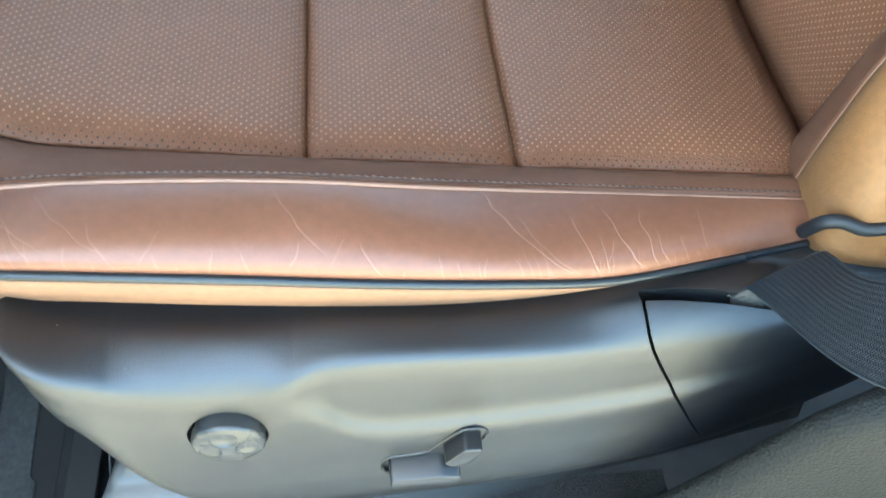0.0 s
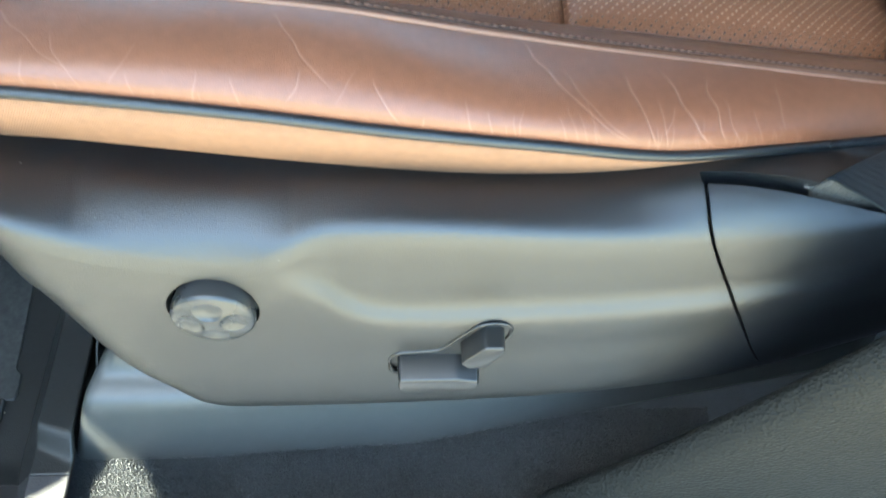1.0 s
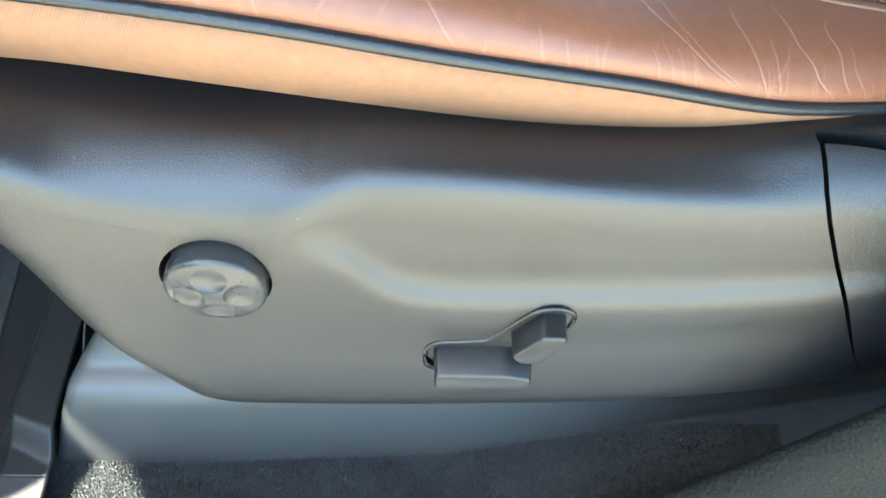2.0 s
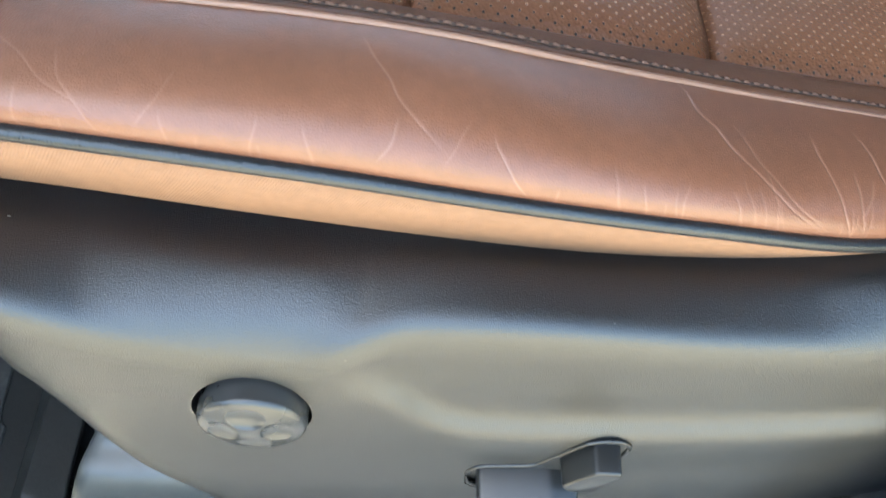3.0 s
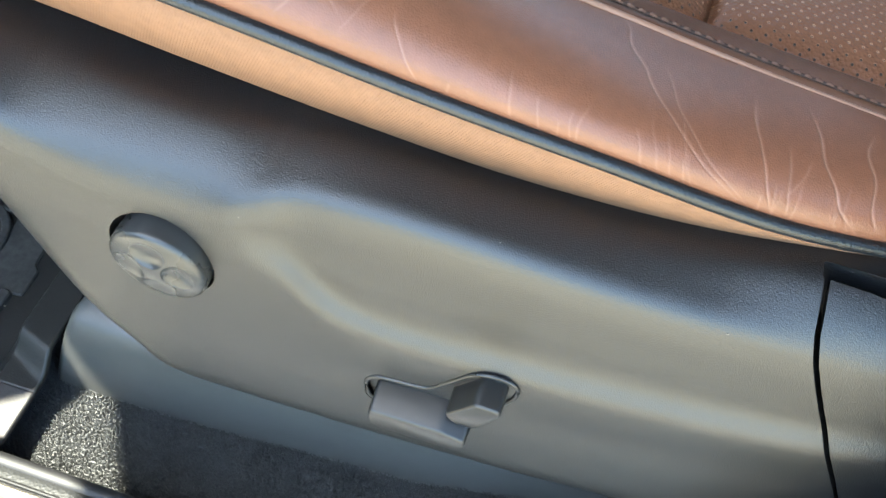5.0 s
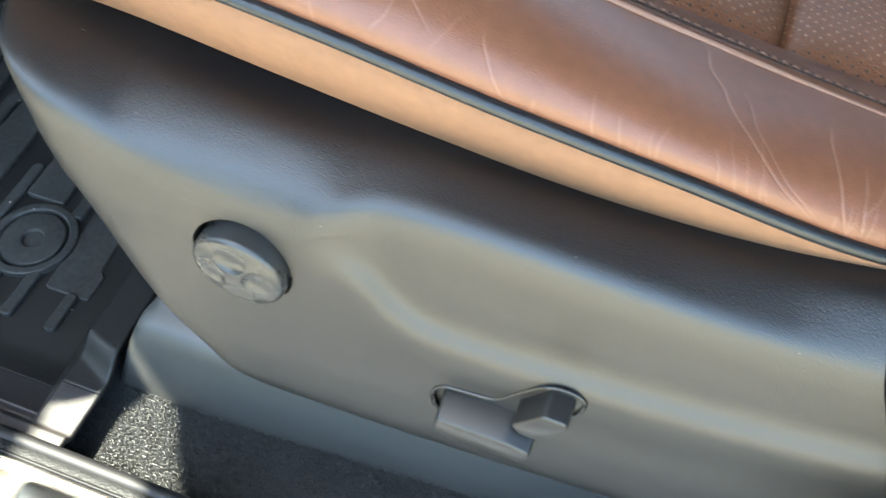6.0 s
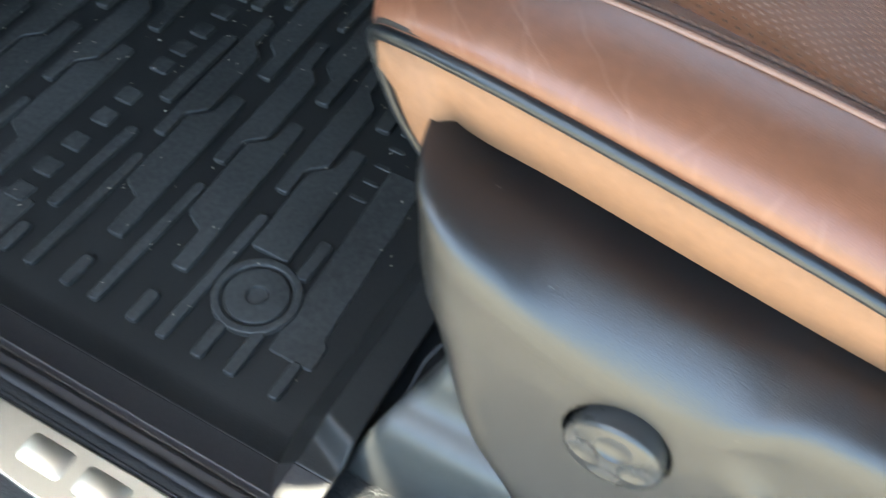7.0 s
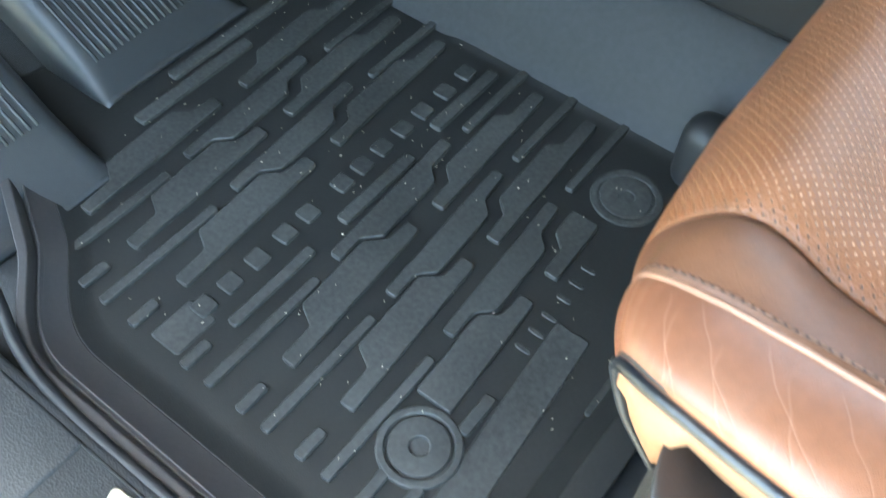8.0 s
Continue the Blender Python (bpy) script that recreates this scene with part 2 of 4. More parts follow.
def taper_tube(points, sides):
    """A cord with its own radius at each point."""
    rows = []
    for i, (p, r) in enumerate(points):
        d = (points[min(i + 1, len(points) - 1)][0] - points[max(i - 1, 0)][0]).normalized()
        u = d.cross(Vector((0, 0, 1))).normalized()
        w = u.cross(d)
        rows.append([p + r * (math.cos(a) * u + math.sin(a) * w) for a in (2 * math.pi * k / sides for k in range(sides))])
    return grid(rows, closed=True, caps=True)


def ribbed(line, radius, pitch):
    """A cord with fine ribs round it."""
    pts, run, rows = dense(line, 12), 0.0, []
    for i, p in enumerate(pts):
        q, o = pts[min(i + 1, len(pts) - 1)], pts[max(i - 1, 0)]
        run += (p - o).length
        d = (q - o).normalized()
        u = d.cross(Vector((0, 0, 1))).normalized()
        w = u.cross(d)
        r = radius
        rows.append([p + r * (1 + 0.022 * math.sin(2 * math.pi * run / pitch + 0.8 * a)) * (math.cos(a) * u + math.sin(a) * w) for a in (2 * math.pi * k / 14 for k in range(14))])
    return grid(rows, closed=True, caps=True)


def box(x0, x1, y0, y1, z0, z1, bevel=0.0, segs=2):
    bm = bmesh.new()
    bmesh.ops.create_cube(bm, size=1)
    for v in bm.verts:
        v.co = Vector(((x0 + x1) / 2 + v.co.x * (x1 - x0), (y0 + y1) / 2 + v.co.y * (y1 - y0), (z0 + z1) / 2 + v.co.z * (z1 - z0)))
    if bevel:
        bmesh.ops.bevel(bm, geom=bm.edges[:], offset=bevel, segments=segs, affect="EDGES", profile=0.5)
    return bm


def prism(outline, low, high, axis="z", bevel=0.0, segs=2, taper=0.0):
    """A flat outline raised between two heights along an axis; taper draws the far end in towards the middle."""
    bm = bmesh.new()
    c = np.mean(np.array(outline), axis=0)

    def put(p, h):
        return {"z": (p[0], p[1], h), "y": (p[0], h, p[1]), "x": (h, p[0], p[1])}[axis]
    a = [bm.verts.new(put(p, low)) for p in outline]
    b = [bm.verts.new(put(np.array(p) + (c - p) * taper, high)) for p in outline]
    n = len(outline)
    bm.faces.new(a[::-1])
    top = bm.faces.new(b)
    for i in range(n):
        bm.faces.new((a[i], a[(i + 1) % n], b[(i + 1) % n], b[i]))
    bmesh.ops.recalc_face_normals(bm, faces=bm.faces)
    if bevel:
        bmesh.ops.bevel(bm, geom=[e for e in top.edges], offset=bevel, segments=segs, affect="EDGES", profile=0.5, clamp_overlap=True)
    return bm


def round_outline(outline, radius, n=4):
    """The outline with its corners rounded."""
    out, m = [], len(outline)
    for i in range(m):
        p, q, r = (Vector(outline[(i + k) % m]) for k in (-1, 0, 1))
        a, b = (p - q), (r - q)
        ra = min(radius, a.length * 0.45, b.length * 0.45)
        s, e = q + a.normalized() * ra, q + b.normalized() * ra
        for k in range(n + 1):
            t = k / n
            out.append(tuple((1 - t) ** 2 * s + 2 * t * (1 - t) * q + t * t * e))
    return out


def cut(ob, bm, angle=32):
    """Cut the solid bm out of ob's mesh."""
    knife = finish("knife", bm, M_DARK)
    mod = ob.modifiers.new("cut", "BOOLEAN")
    mod.operation, mod.object, mod.solver = "DIFFERENCE", knife, "EXACT"
    me = bpy.data.meshes.new_from_object(ob.evaluated_get(bpy.context.evaluated_depsgraph_get()))
    ob.modifiers.clear()
    me.set_sharp_from_angle(angle=radians(angle))
    old, ob.data = ob.data, me
    bpy.data.meshes.remove(old)
    bpy.data.objects.remove(knife)


def solid(ob, t, offset=-1.0):
    mod = ob.modifiers.new("thickness", "SOLIDIFY")
    mod.thickness, mod.offset = t, offset
    return ob


# ---- ground outside and the shell of the car ----
tagged(finish("ground", prism([(-30, -30), (30, -30), (30, 30), (-30, 30)], -0.75, -0.45), M_GROUND, smooth=False), "pale sunlit concrete ground outside the car", "ground", kind="structure")
tagged(finish("floor", box(-1.25, 1.3, 0.165, 1.45, -0.06, -0.001), M_CARPET, smooth=False), "black looped carpet on the car floor", "carpet", kind="structure")
# unseen roof, added to block the sun; its slanted corner bounds the carpet's sun patch
tagged(finish("unseen_ceiling", prism([(-0.57, -0.058), (1.3, -0.058), (1.3, 1.42), (-0.64, 1.42), (-0.64, 0.268), (-0.497, 0.047), (-0.57, 0.047)], 1.08, 1.13), M_LINER, smooth=False), "unseen grey roof lining, front corner cut to shape the sun patch", "roof", kind="structure")
# unseen post, added where its shadow ends the sun patch at the mat
unseen_front_post = grid([[Vector((x + dx, y, z)) for dx, y in ((0, edge), (-0.068, 0.16), (-0.158, 0.16), (-0.09, edge))] for x, z, edge in ((-0.563, 1.12, -0.045), (-0.541, 1.06, -0.045), (-1.18, 0.70, -0.155))], closed=True, caps=True)
tagged(finish("unseen_front_post", unseen_front_post, M_LINER, smooth=False), "unseen grey windscreen post, placed to shade the mat and sill", "pillar", kind="structure")
# unseen panel; its height limits the sky sheen that reaches the leather
tagged(finish("unseen_wall_far", box(-1.25, 1.3, 1.45, 1.52, -0.3, 0.74, 0.01), M_SILL), "unseen dark far door panel, top set to limit sky light", "door panel", kind="structure")
tagged(finish("wall_rear", box(1.3, 1.36, 0.0, 1.5, -0.3, 0.8, 0.01), M_SILL), "dark rear wall of the cabin", "wall", kind="structure")
tagged(finish("wall_front", box(-1.32, -1.25, 0.05, 1.5, -0.3, 0.7, 0.01), M_CARPET), "dark carpeted bulkhead ahead of the footwell", "bulkhead", kind="structure")
# unseen block for the dashboard, reaching outboard far enough to stop sun on the mat
tagged(finish("dashboard", box(-1.25, -0.43, 0.13, 1.45, 0.50, 0.72, 0.04, 4), M_SILL), "unseen dark dashboard block that keeps sun off the footwell", "dashboard", kind="structure")

# the open front door, hinged ahead of the sill
door = box(0.0, 1.05, -0.045, 0.045, -0.02, 0.60, 0.02, 3)
door_ob = tagged(finish("door_open", door, M_SILL), "dark inner panel of the open front door", "door", kind="structure")
door_ob.matrix_world = pose(-1.02, -0.06, 0, 0, 0, -72)

# ---- the driver's seat ----
seat = thing("driver_seat", "brown leather driver's seat with perforated cushion and black side shield", "car seat")

PIPE = curve((-0.229, 0.268, 0.312), (-0.212, 0.259, 0.323), (-0.18, 0.252, 0.328), (-0.12, 0.247, 0.325), (-0.06, 0.246, 0.316),
             (0.0, 0.248, 0.302), (0.06, 0.251, 0.289), (0.12, 0.262, 0.268), (0.18, 0.279, 0.252), (0.24, 0.298, 0.236), (0.32, 0.325, 0.215))
FAB = curve((-0.202, 0.271, 0.280), (-0.15, 0.261, 0.286), (-0.09, 0.258, 0.279), (-0.03, 0.258, 0.269), (0.03, 0.260, 0.259),
            (0.09, 0.264, 0.253), (0.14, 0.268, 0.254), (0.18, 0.278, 0.249), (0.24, 0.297, 0.233), (0.32, 0.325, 0.212))
STITCH = curve((-0.236, 0.302, 0.319), (-0.21, 0.297, 0.333), (-0.16, 0.293, 0.340), (-0.09, 0.291, 0.338), (-0.03, 0.292, 0.329),
               (0.03, 0.300, 0.309), (0.09, 0.309, 0.289), (0.15, 0.314, 0.274), (0.24, 0.320, 0.253), (0.32, 0.325, 0.235))


EDGE = curve((-0.20, 0.327), (-0.18, 0.319), (-0.12, 0.307), (-0.06, 0.296), (0.0, 0.286), (0.12, 0.267), (0.32, 0.236))


def edge_z(x):
    return EDGE(x)


XR = 0.30
MID = 0.515

# side panel of fabric under the piping; at the nose it runs down in front of the shield
NOSE_LOW = curve((-0.2245, 0.297), (-0.2170, 0.273), (-0.2060, 0.254), (-0.1960, 0.245), (-0.1850, 0.247), (-0.170, 0.264), (-0.155, 0.287))
rows = []
for x in np.linspace(-0.224, 0.19, 90):
    p, q = PIPE(x), FAB(max(x, -0.202))
    q = (q[0] + 0.002 * ramp(-x, 0.17, 0.20), q[1] + (min(q[1], NOSE_LOW(x)) - q[1]) * ramp(-x, 0.191, 0.199))
    low = Vector((x, q[0] + 0.009, q[1] - 0.006))
    rows.append([Vector((x, p[0], p[1])), Vector((x, (p[0] + q[0]) / 2 - 0.002, (p[1] + q[1]) / 2)), Vector((x, q[0], q[1])), low, Vector((x, 0.30, q[1] - 0.012)), Vector((x, 0.30, p[1] - 0.005))])
part("side_panel", grid(rows, closed=True, caps=True), M_FABRIC, seat, "tan woven fabric side panel")

NOSE_PIPE = [(-0.180, 0.252, 0.328), (-0.209, 0.259, 0.323), (-0.2255, 0.268, 0.312), (-0.2245, 0.272, 0.294), (-0.217, 0.274, 0.272), (-0.200, 0.276, 0.245)]
NOSE_STITCH = [(-0.180, 0.2945, 0.338), (-0.210, 0.297, 0.333), (-0.236, 0.302, 0.319), (-0.241, 0.306, 0.297), (-0.240, 0.308, 0.272), (-0.232, 0.309, 0.235)]


def nose_edge(y, z0, n):
    """The front roll of the cushion at one place across it."""
    k = 0.007 * max(0.0, 1 - (min(y, 2 * MID - y) - 0.345) / 0.08)
    return smooth_line([(-0.18, y, z0), (-0.203, y, z0 + 0.010), (-0.224 + k * 0.4, y, z0 + 0.009), (-0.246 + k, y, z0 - 0.008), (-0.258 + k, y, z0 - 0.032), (-0.260 + k, y, z0 - 0.062), (-0.250 + k, y, z0 - 0.10)], n)


def flip(p, mirror):
    return Vector((p[0], 2 * MID - p[1], p[2])) if mirror else Vector(p)


TOP_X = [XR - i * (XR + 0.176) / 110 for i in range(111)]
N_NOSE = 26


def pipe_line():
    return [(x, *PIPE(x)) for x in TOP_X] + [tuple(p) for p in smooth_line(NOSE_PIPE, N_NOSE)]


def stitch_line():
    return [(x, *STITCH(x)) for x in TOP_X] + [tuple(p) for p in smooth_line(NOSE_STITCH, N_NOSE)]


def edge_line(y, rise=0.0):
    return [(x, y, edge_z(x) + rise) for x in TOP_X] + [tuple(p) for p in nose_edge(y, edge_z(-0.18) + rise, N_NOSE)]


PL, SL, EL = pipe_line(), stitch_line(), edge_line(0.345)


# creases in the bolster: run along the seat at the seam and at the piping, depth, how far down they start and end
CREASES = [(0.054, 0.109, 1.0, 0.0, 0.95), (0.062, 0.111, 0.6, 0.25, 0.95), (-0.052, -0.006, 0.6, 0.12, 0.72), (0.098, 0.117, 0.8, 0.25, 0.95), (0.112, 0.121, 0.5, 0.45, 0.95), (0.118, 0.146, 0.9, 0.15, 0.95),
           (0.140, 0.151, 0.8, 0.2, 0.9), (0.146, 0.158, 0.5, 0.4, 0.95), (0.176, 0.184, 0.45, 0.2, 0.8), (0.160, 0.170, 0.4, 0.5, 0.95), (0.128, 0.112, 0.4, 0.5, 0.8),
           (-0.020, 0.004, 0.55, 0.55, 0.95), (-0.032, -0.048, 0.4, 0.55, 0.85), (-0.012, -0.030, 0.3, 0.5, 0.8), (-0.190, -0.125, 0.55, 0.10, 0.75), (-0.165, -0.100, 0.5, 0.12, 0.80),
           (-0.178, -0.150, 0.35, 0.2, 0.9), (-0.215, -0.160, 0.5, 0.05, 0.8), (-0.205, -0.178, 0.4, 0.3, 0.95), (-0.140, -0.118, 0.35, 0.4, 0.95), (-0.095, -0.115, 0.3, 0.45, 0.85), (0.075, 0.088, 0.3, 0.5, 0.9),
           (-0.226, -0.196, 0.5, 0.1, 0.9), (-0.220, -0.205, 0.4, 0.2, 0.95)]

for i in range(46):
    x = random.uniform(0.03, 0.21) if i < 30 else random.uniform(-0.22, 0.03)
    CREASES.append((x - random.uniform(-0.004, 0.014), x, random.uniform(0.12, 0.34), random.uniform(0.55, 0.84), 0.99))


def bolster(mirror):
    rows, worn = [], []
    fine, across = (3, 48) if mirror else (12, 96)
    for i, (p, s) in enumerate(zip(dense(PL, fine), dense(SL, fine))):
        k = min(1.0, max(0.0, (len(PL) - i / fine) / N_NOSE))
        wide = (s - p).length
        h1 = p + Vector((-0.10 * (1 - k) * wide, -0.10 * k * wide, 0.36 * k * wide + 0.05 * (1 - k) * wide))
        h2 = s + Vector((-0.25 * (1 - k) * wide, -0.38 * k * wide, 0.09 * k * wide))
        close = [c for c in CREASES if min(c[0], c[1]) - 0.02 < p.x < max(c[0], c[1]) + 0.02]
        row = []
        for j in range(across + 1):
            t = j / across
            q = (1 - t) ** 3 * p + 3 * t * (1 - t) ** 2 * h1 + 3 * t * t * (1 - t) * h2 + t**3 * s
            down = 1 - t
            dent = 0.0
            if q.x > -0.23 and not mirror:
                wob = 0.0022 * noise.noise(Vector((q.x * 60, q.y * 90, q.z * 90)))
                for xs, xp, depth, d0, d1 in close:
                    if d0 < down < d1:
                        f = (down - d0) / (d1 - d0)
                        e = (q.x + wob - (xs + (xp - xs) * (0.35 * down + 0.65 * down * down))) / 0.00042
                        if abs(e) < 4:
                            dent += depth * (0.9 if q.x < -0.08 else 1.0) * math.exp(-e * e) * min(1, 5 * f, 5 * (1 - f))
            soft = 0.0005 * noise.noise(Vector((q.x * 45, q.y * 30, q.z * 30)))
            row.append(flip(q + Vector((0, 0.00022 * dent, -0.00026 * dent + soft)), mirror))
            worn.append(min(1.0, dent))
        rows.append(row)
    bm = grid(rows, face=(0, 0, 1))
    lay = bm.verts.layers.float.new("worn")
    bm.verts.ensure_lookup_table()
    for v, w in zip(bm.verts, worn):
        v[lay] = w
    return bm


def band(mirror):
    rows = []
    for p, s in zip(SL, EL):
        p, s = Vector(p) + Vector((0, 0.0012, 0)), Vector(s)
        row = []
        for j in range(9):
            t = j / 8
            q = p.lerp(s, t) + Vector((0, 0, 0.0035 * math.sin(math.pi * t) - 0.004 * t**6))
            row.append(flip(q, mirror))
        rows.append(row)
    return grid(rows, face=(0, 0, 1))


for mirror in (False, True):
    solid(part("bolster", bolster(mirror), M_LEATHER, seat, "smooth creased brown leather bolster"), 0.004)
    solid(part("edge_band", band(mirror), M_BAND, seat, "darker brown leather band"), 0.004)
    part("welt", taper_tube([(flip(Vector(p) + Vector((0, -0.0008, 0.0004)), mirror), 0.0012 - 0.0006 * ramp(p[0], 0.05, 0.13)) for p in SL], 8), M_WELT, seat, "pale welt along the seam")
    seam_pts = dense(SL, 12)
    bm, run = bmesh.new(), 0.0
    for a, b in zip(seam_pts[:-1], seam_pts[1:]):
        run += (b - a).length
        if run > 0.0039:
            run = 0.0
            d = (b - a).normalized()
            c = a + Vector((0, 0.0042, 0.0016))
            side, up = d.cross(Vector((0, 0, 1))).normalized(), Vector((0, 0, 1))
            ring = [[bm.verts.new(flip(c + d * (f * 0.0014) + side * (0.0009 * w * math.cos(q)) + up * (0.0006 * w * math.sin(q) - 0.0004 * f * f), mirror)) for q in (0, 1.05, 2.09, 3.14, 4.19, 5.24)] for f, w in ((-1, 0.5), (0, 1), (1, 0.5))]
            for r0, r1 in zip(ring[:-1], ring[1:]):
                for q in range(6):
                    bm.faces.new((r0[q], r0[(q + 1) % 6], r1[(q + 1) % 6], r1[q]))
            bm.faces.new(ring[0][::-1]), bm.faces.new(ring[-1])
    part("stitch_groove", tube([flip(Vector(p) + Vector((0, 0.0042, 0.0009)), mirror) for p in SL], 0.0006, 6), M_GROOVE, seat, "dark groove under the stitches")
    tagged(part("stitching", bm, M_THREAD, seat, "row of dark brown stitches"), kind="stuff")
    part("piping", ribbed([flip(Vector(p) + Vector((0, -0.0015, 0)), mirror) for p in PL], 0.0027, 0.0011), M_PIPE, seat, "black ribbed piping")
    part("piping_flange", tube([flip(Vector(p) + Vector((0, 0.0016, 0.0030)), mirror) for p in PL], 0.0018, 8), M_DARK, seat, "black flange above the piping")


def cushion_panel(x0, x1, nose):
    """One perforated panel across the cushion between two cross seams, with a map in metres for the holes and a mask
    for their painted shade.
    """
    ys = np.r_[np.linspace(0.345, 0.385, 21), np.linspace(0.389, 2 * MID - 0.389, 50), np.linspace(2 * MID - 0.385, 2 * MID - 0.345, 21)]
    n = 40 if not nose else 46
    xs = list(np.linspace(x1, x0, n))
    rows, arc = [], []
    for y in ys:
        w = min(y - 0.345, 2 * MID - 0.345 - y)
        lift = 0.007 * (1 - math.exp(-w / 0.010)) - 0.012 * math.sin(math.pi * (y - 0.345) / (2 * MID - 0.69))
        row = []
        for x in xs:
            e = min(x1 - x, 9 if nose else x - x0)
            full = (1 - math.exp(-(x1 - x) / 0.05)) if nose else math.sin(math.pi * (x - x0) / (x1 - x0))
            puff = 0.006 * full * (1 - math.exp(-w / 0.025)) - (0.014 * ramp(x, 0.258, 0.285))
            row.append((x, y, edge_z(x) + lift + puff - 0.0065 * math.exp(-max(e, 0) / 0.006) - 0.003))
        if nose:
            row += [tuple(p) for p in nose_edge(y, edge_z(-0.18) + lift + 0.006 * (1 - math.exp(-(x1 + 0.18) / 0.05)) * (1 - math.exp(-w / 0.025)) - 0.003, 30)][1:]
        rows.append(row)
    bm = grid(rows, face=(0, 0, 1))
    uv = bm.loops.layers.uv.new("holes")
    run = [0.0]
    for a, b in zip(rows[30][:-1], rows[30][1:]):
        run.append(run[-1] + (Vector(a) - Vector(b)).length)
    bm.verts.ensure_lookup_table()
    m = len(rows[0])
    for f in bm.faces:
        for lp in f.loops:
            i, j = divmod(lp.vert.index, m)
            lp[uv].uv = (run[j], ys[i])
    # painted hole shade: full close to the panel's two sides, none further in
    shade_mask = bm.verts.layers.float.new("hole_shade")
    bm.verts.ensure_lookup_table()
    for v in bm.verts:
        i, j = divmod(v.index, m)
        v[shade_mask] = 1.0 - ramp(min(ys[i] - ys[0], ys[-1] - ys[i]), 0.006, 0.020)
    return bm


solid(part("front_panel", cushion_panel(-0.18, -0.039, True), M_PERF, seat, "perforated leather front panel of the cushion"), 0.006)
solid(part("middle_panel", cushion_panel(-0.039, 0.082, False), M_PERF, seat, "perforated leather middle panel of the cushion"), 0.006)
solid(part("rear_panel", cushion_panel(0.082, 0.29, False), M_PERF, seat, "perforated leather rear panel of the cushion"), 0.006)
part("cushion_core", box(-0.205, 0.33, 0.31, 2 * MID - 0.31, 0.12, 0.200, 0.02, 3), M_DARK, seat, "dark cushion base")

# ---- side shield: a moulded black cover along the seat ----
SHOULDER = curve((-0.22, 0.288), (-0.18, 0.284), (-0.155, 0.274), (-0.129, 0.2605), (-0.112, 0.2555), (-0.094, 0.2512), (-0.078, 0.2492), (-0.066, 0.2508), (-0.055, 0.2555),
                 (-0.043, 0.2605), (-0.02, 0.2627), (0.016, 0.2605), (0.073, 0.2515), (0.123, 0.2435), (0.2, 0.231), (0.34, 0.220))
# how far the shelf lies below the lower edge of the cloth
GAP = curve((-0.22, 0.0), (-0.195, 0.001), (-0.175, 0.0055), (-0.15, 0.0110), (-0.09, 0.0115), (-0.06, 0.0085), (-0.03, 0.0040), (0.0, 0.0020), (0.03, 0.0010), (0.10, 0.0), (0.34, 0.0))
LEDGE = curve((-0.10, 0.238), (-0.075, 0.2375), (-0.060, 0.2365), (-0.048, 0.2340), (-0.038, 0.2280), (-0.029, 0.2175), (-0.018, 0.2095), (0.003, 0.2050), (0.046, 0.2035), (0.09, 0.2015), (0.146, 0.199), (0.34, 0.196))
OUT = curve((-0.22, 0.216), (-0.10, 0.2145), (0.0, 0.2155), (0.10, 0.220), (0.19, 0.232), (0.26, 0.250), (0.34, 0.275))


def shield_section(x):
    """Control points round the shield at x: underside, wall, ledge of the long hollow, shoulder, shelf."""
    y0, zs = OUT(x), SHOULDER(x)
    fy, fz = FAB(max(x, -0.202))
    zl = min(LEDGE(x), zs - 0.0195)
    r = 0.0062 * ramp(x, -0.064, -0.030) * (1 - 0.75 * ramp(x, 0.10, 0.30))
    side = np.array((y0 + 0.0012 + r, zl + 0.0055 + 0.45 * (zs - 0.0085 - zl - 0.0055)))
    knee, top = np.array((y0 + 0.0030 + r, zs + 0.0020)), np.array((min(fy + 0.001 + 0.35 * GAP(x), 0.2835), fz + 0.0006 - GAP(x)))
    run = (top - knee) / np.linalg.norm(top - knee)
    drop = max(0.0, top[1] - knee[1] - 0.006)
    low, high = knee - np.array((0.0006, 0.0105)), knee + run * 0.0130 + np.array((-run[1], run[0])) * (0.0012 + 0.45 * drop)
    bend = 0.25 * low + 0.5 * knee + 0.25 * high
    crown = (high + top) / 2 + np.array((-run[1], run[0])) * (0.0020 + 0.28 * drop)
    def out(z):
        return y0 - 0.002 + 0.0044 * max(0.0, (z - 0.172) / (low[1] - 0.172)) ** 3
    side[0] = out(side[1]) + r
    low[0] = max(low[0], out(low[1]) + r)
    return [(0.285, 0.122), (y0 + 0.014, 0.110), (y0 + 0.002, 0.1115), (y0 - 0.0025, 0.122), (y0 - 0.003, 0.150), (y0 - 0.002, 0.172),
            (out(zl - 0.012), zl - 0.012), (out(zl - 0.0035) + 0.14 * r, zl - 0.0035), (out(zl + 0.0055) + 0.84 * r, zl + 0.0055), tuple(side),
            tuple(low), tuple(bend), tuple(high), tuple(crown), tuple(top), (0.288, fz + 0.002 - GAP(x))]


STEPS = 96


def shield_point(x, j):
    """The j-th of the points round the shield's section at x."""
    c = np.array(shield_section(x), float)
    d = np.r_[0, np.cumsum(np.sqrt(np.linalg.norm(np.diff(c, axis=0), axis=1)))]
    return curve(*[(a, *p) for a, p in zip(d, c)])(d[-1] * j / (STEPS - 1))


BOW = curve((0.09, -0.072), (0.108, -0.088), (0.112, -0.104), (0.120, -0.128), (0.132, -0.145), (0.150, -0.161), (0.168, -0.171), (0.196, -0.180), (0.225, -0.188), (0.255, -0.196), (0.285, -0.206), (0.32, -0.212))


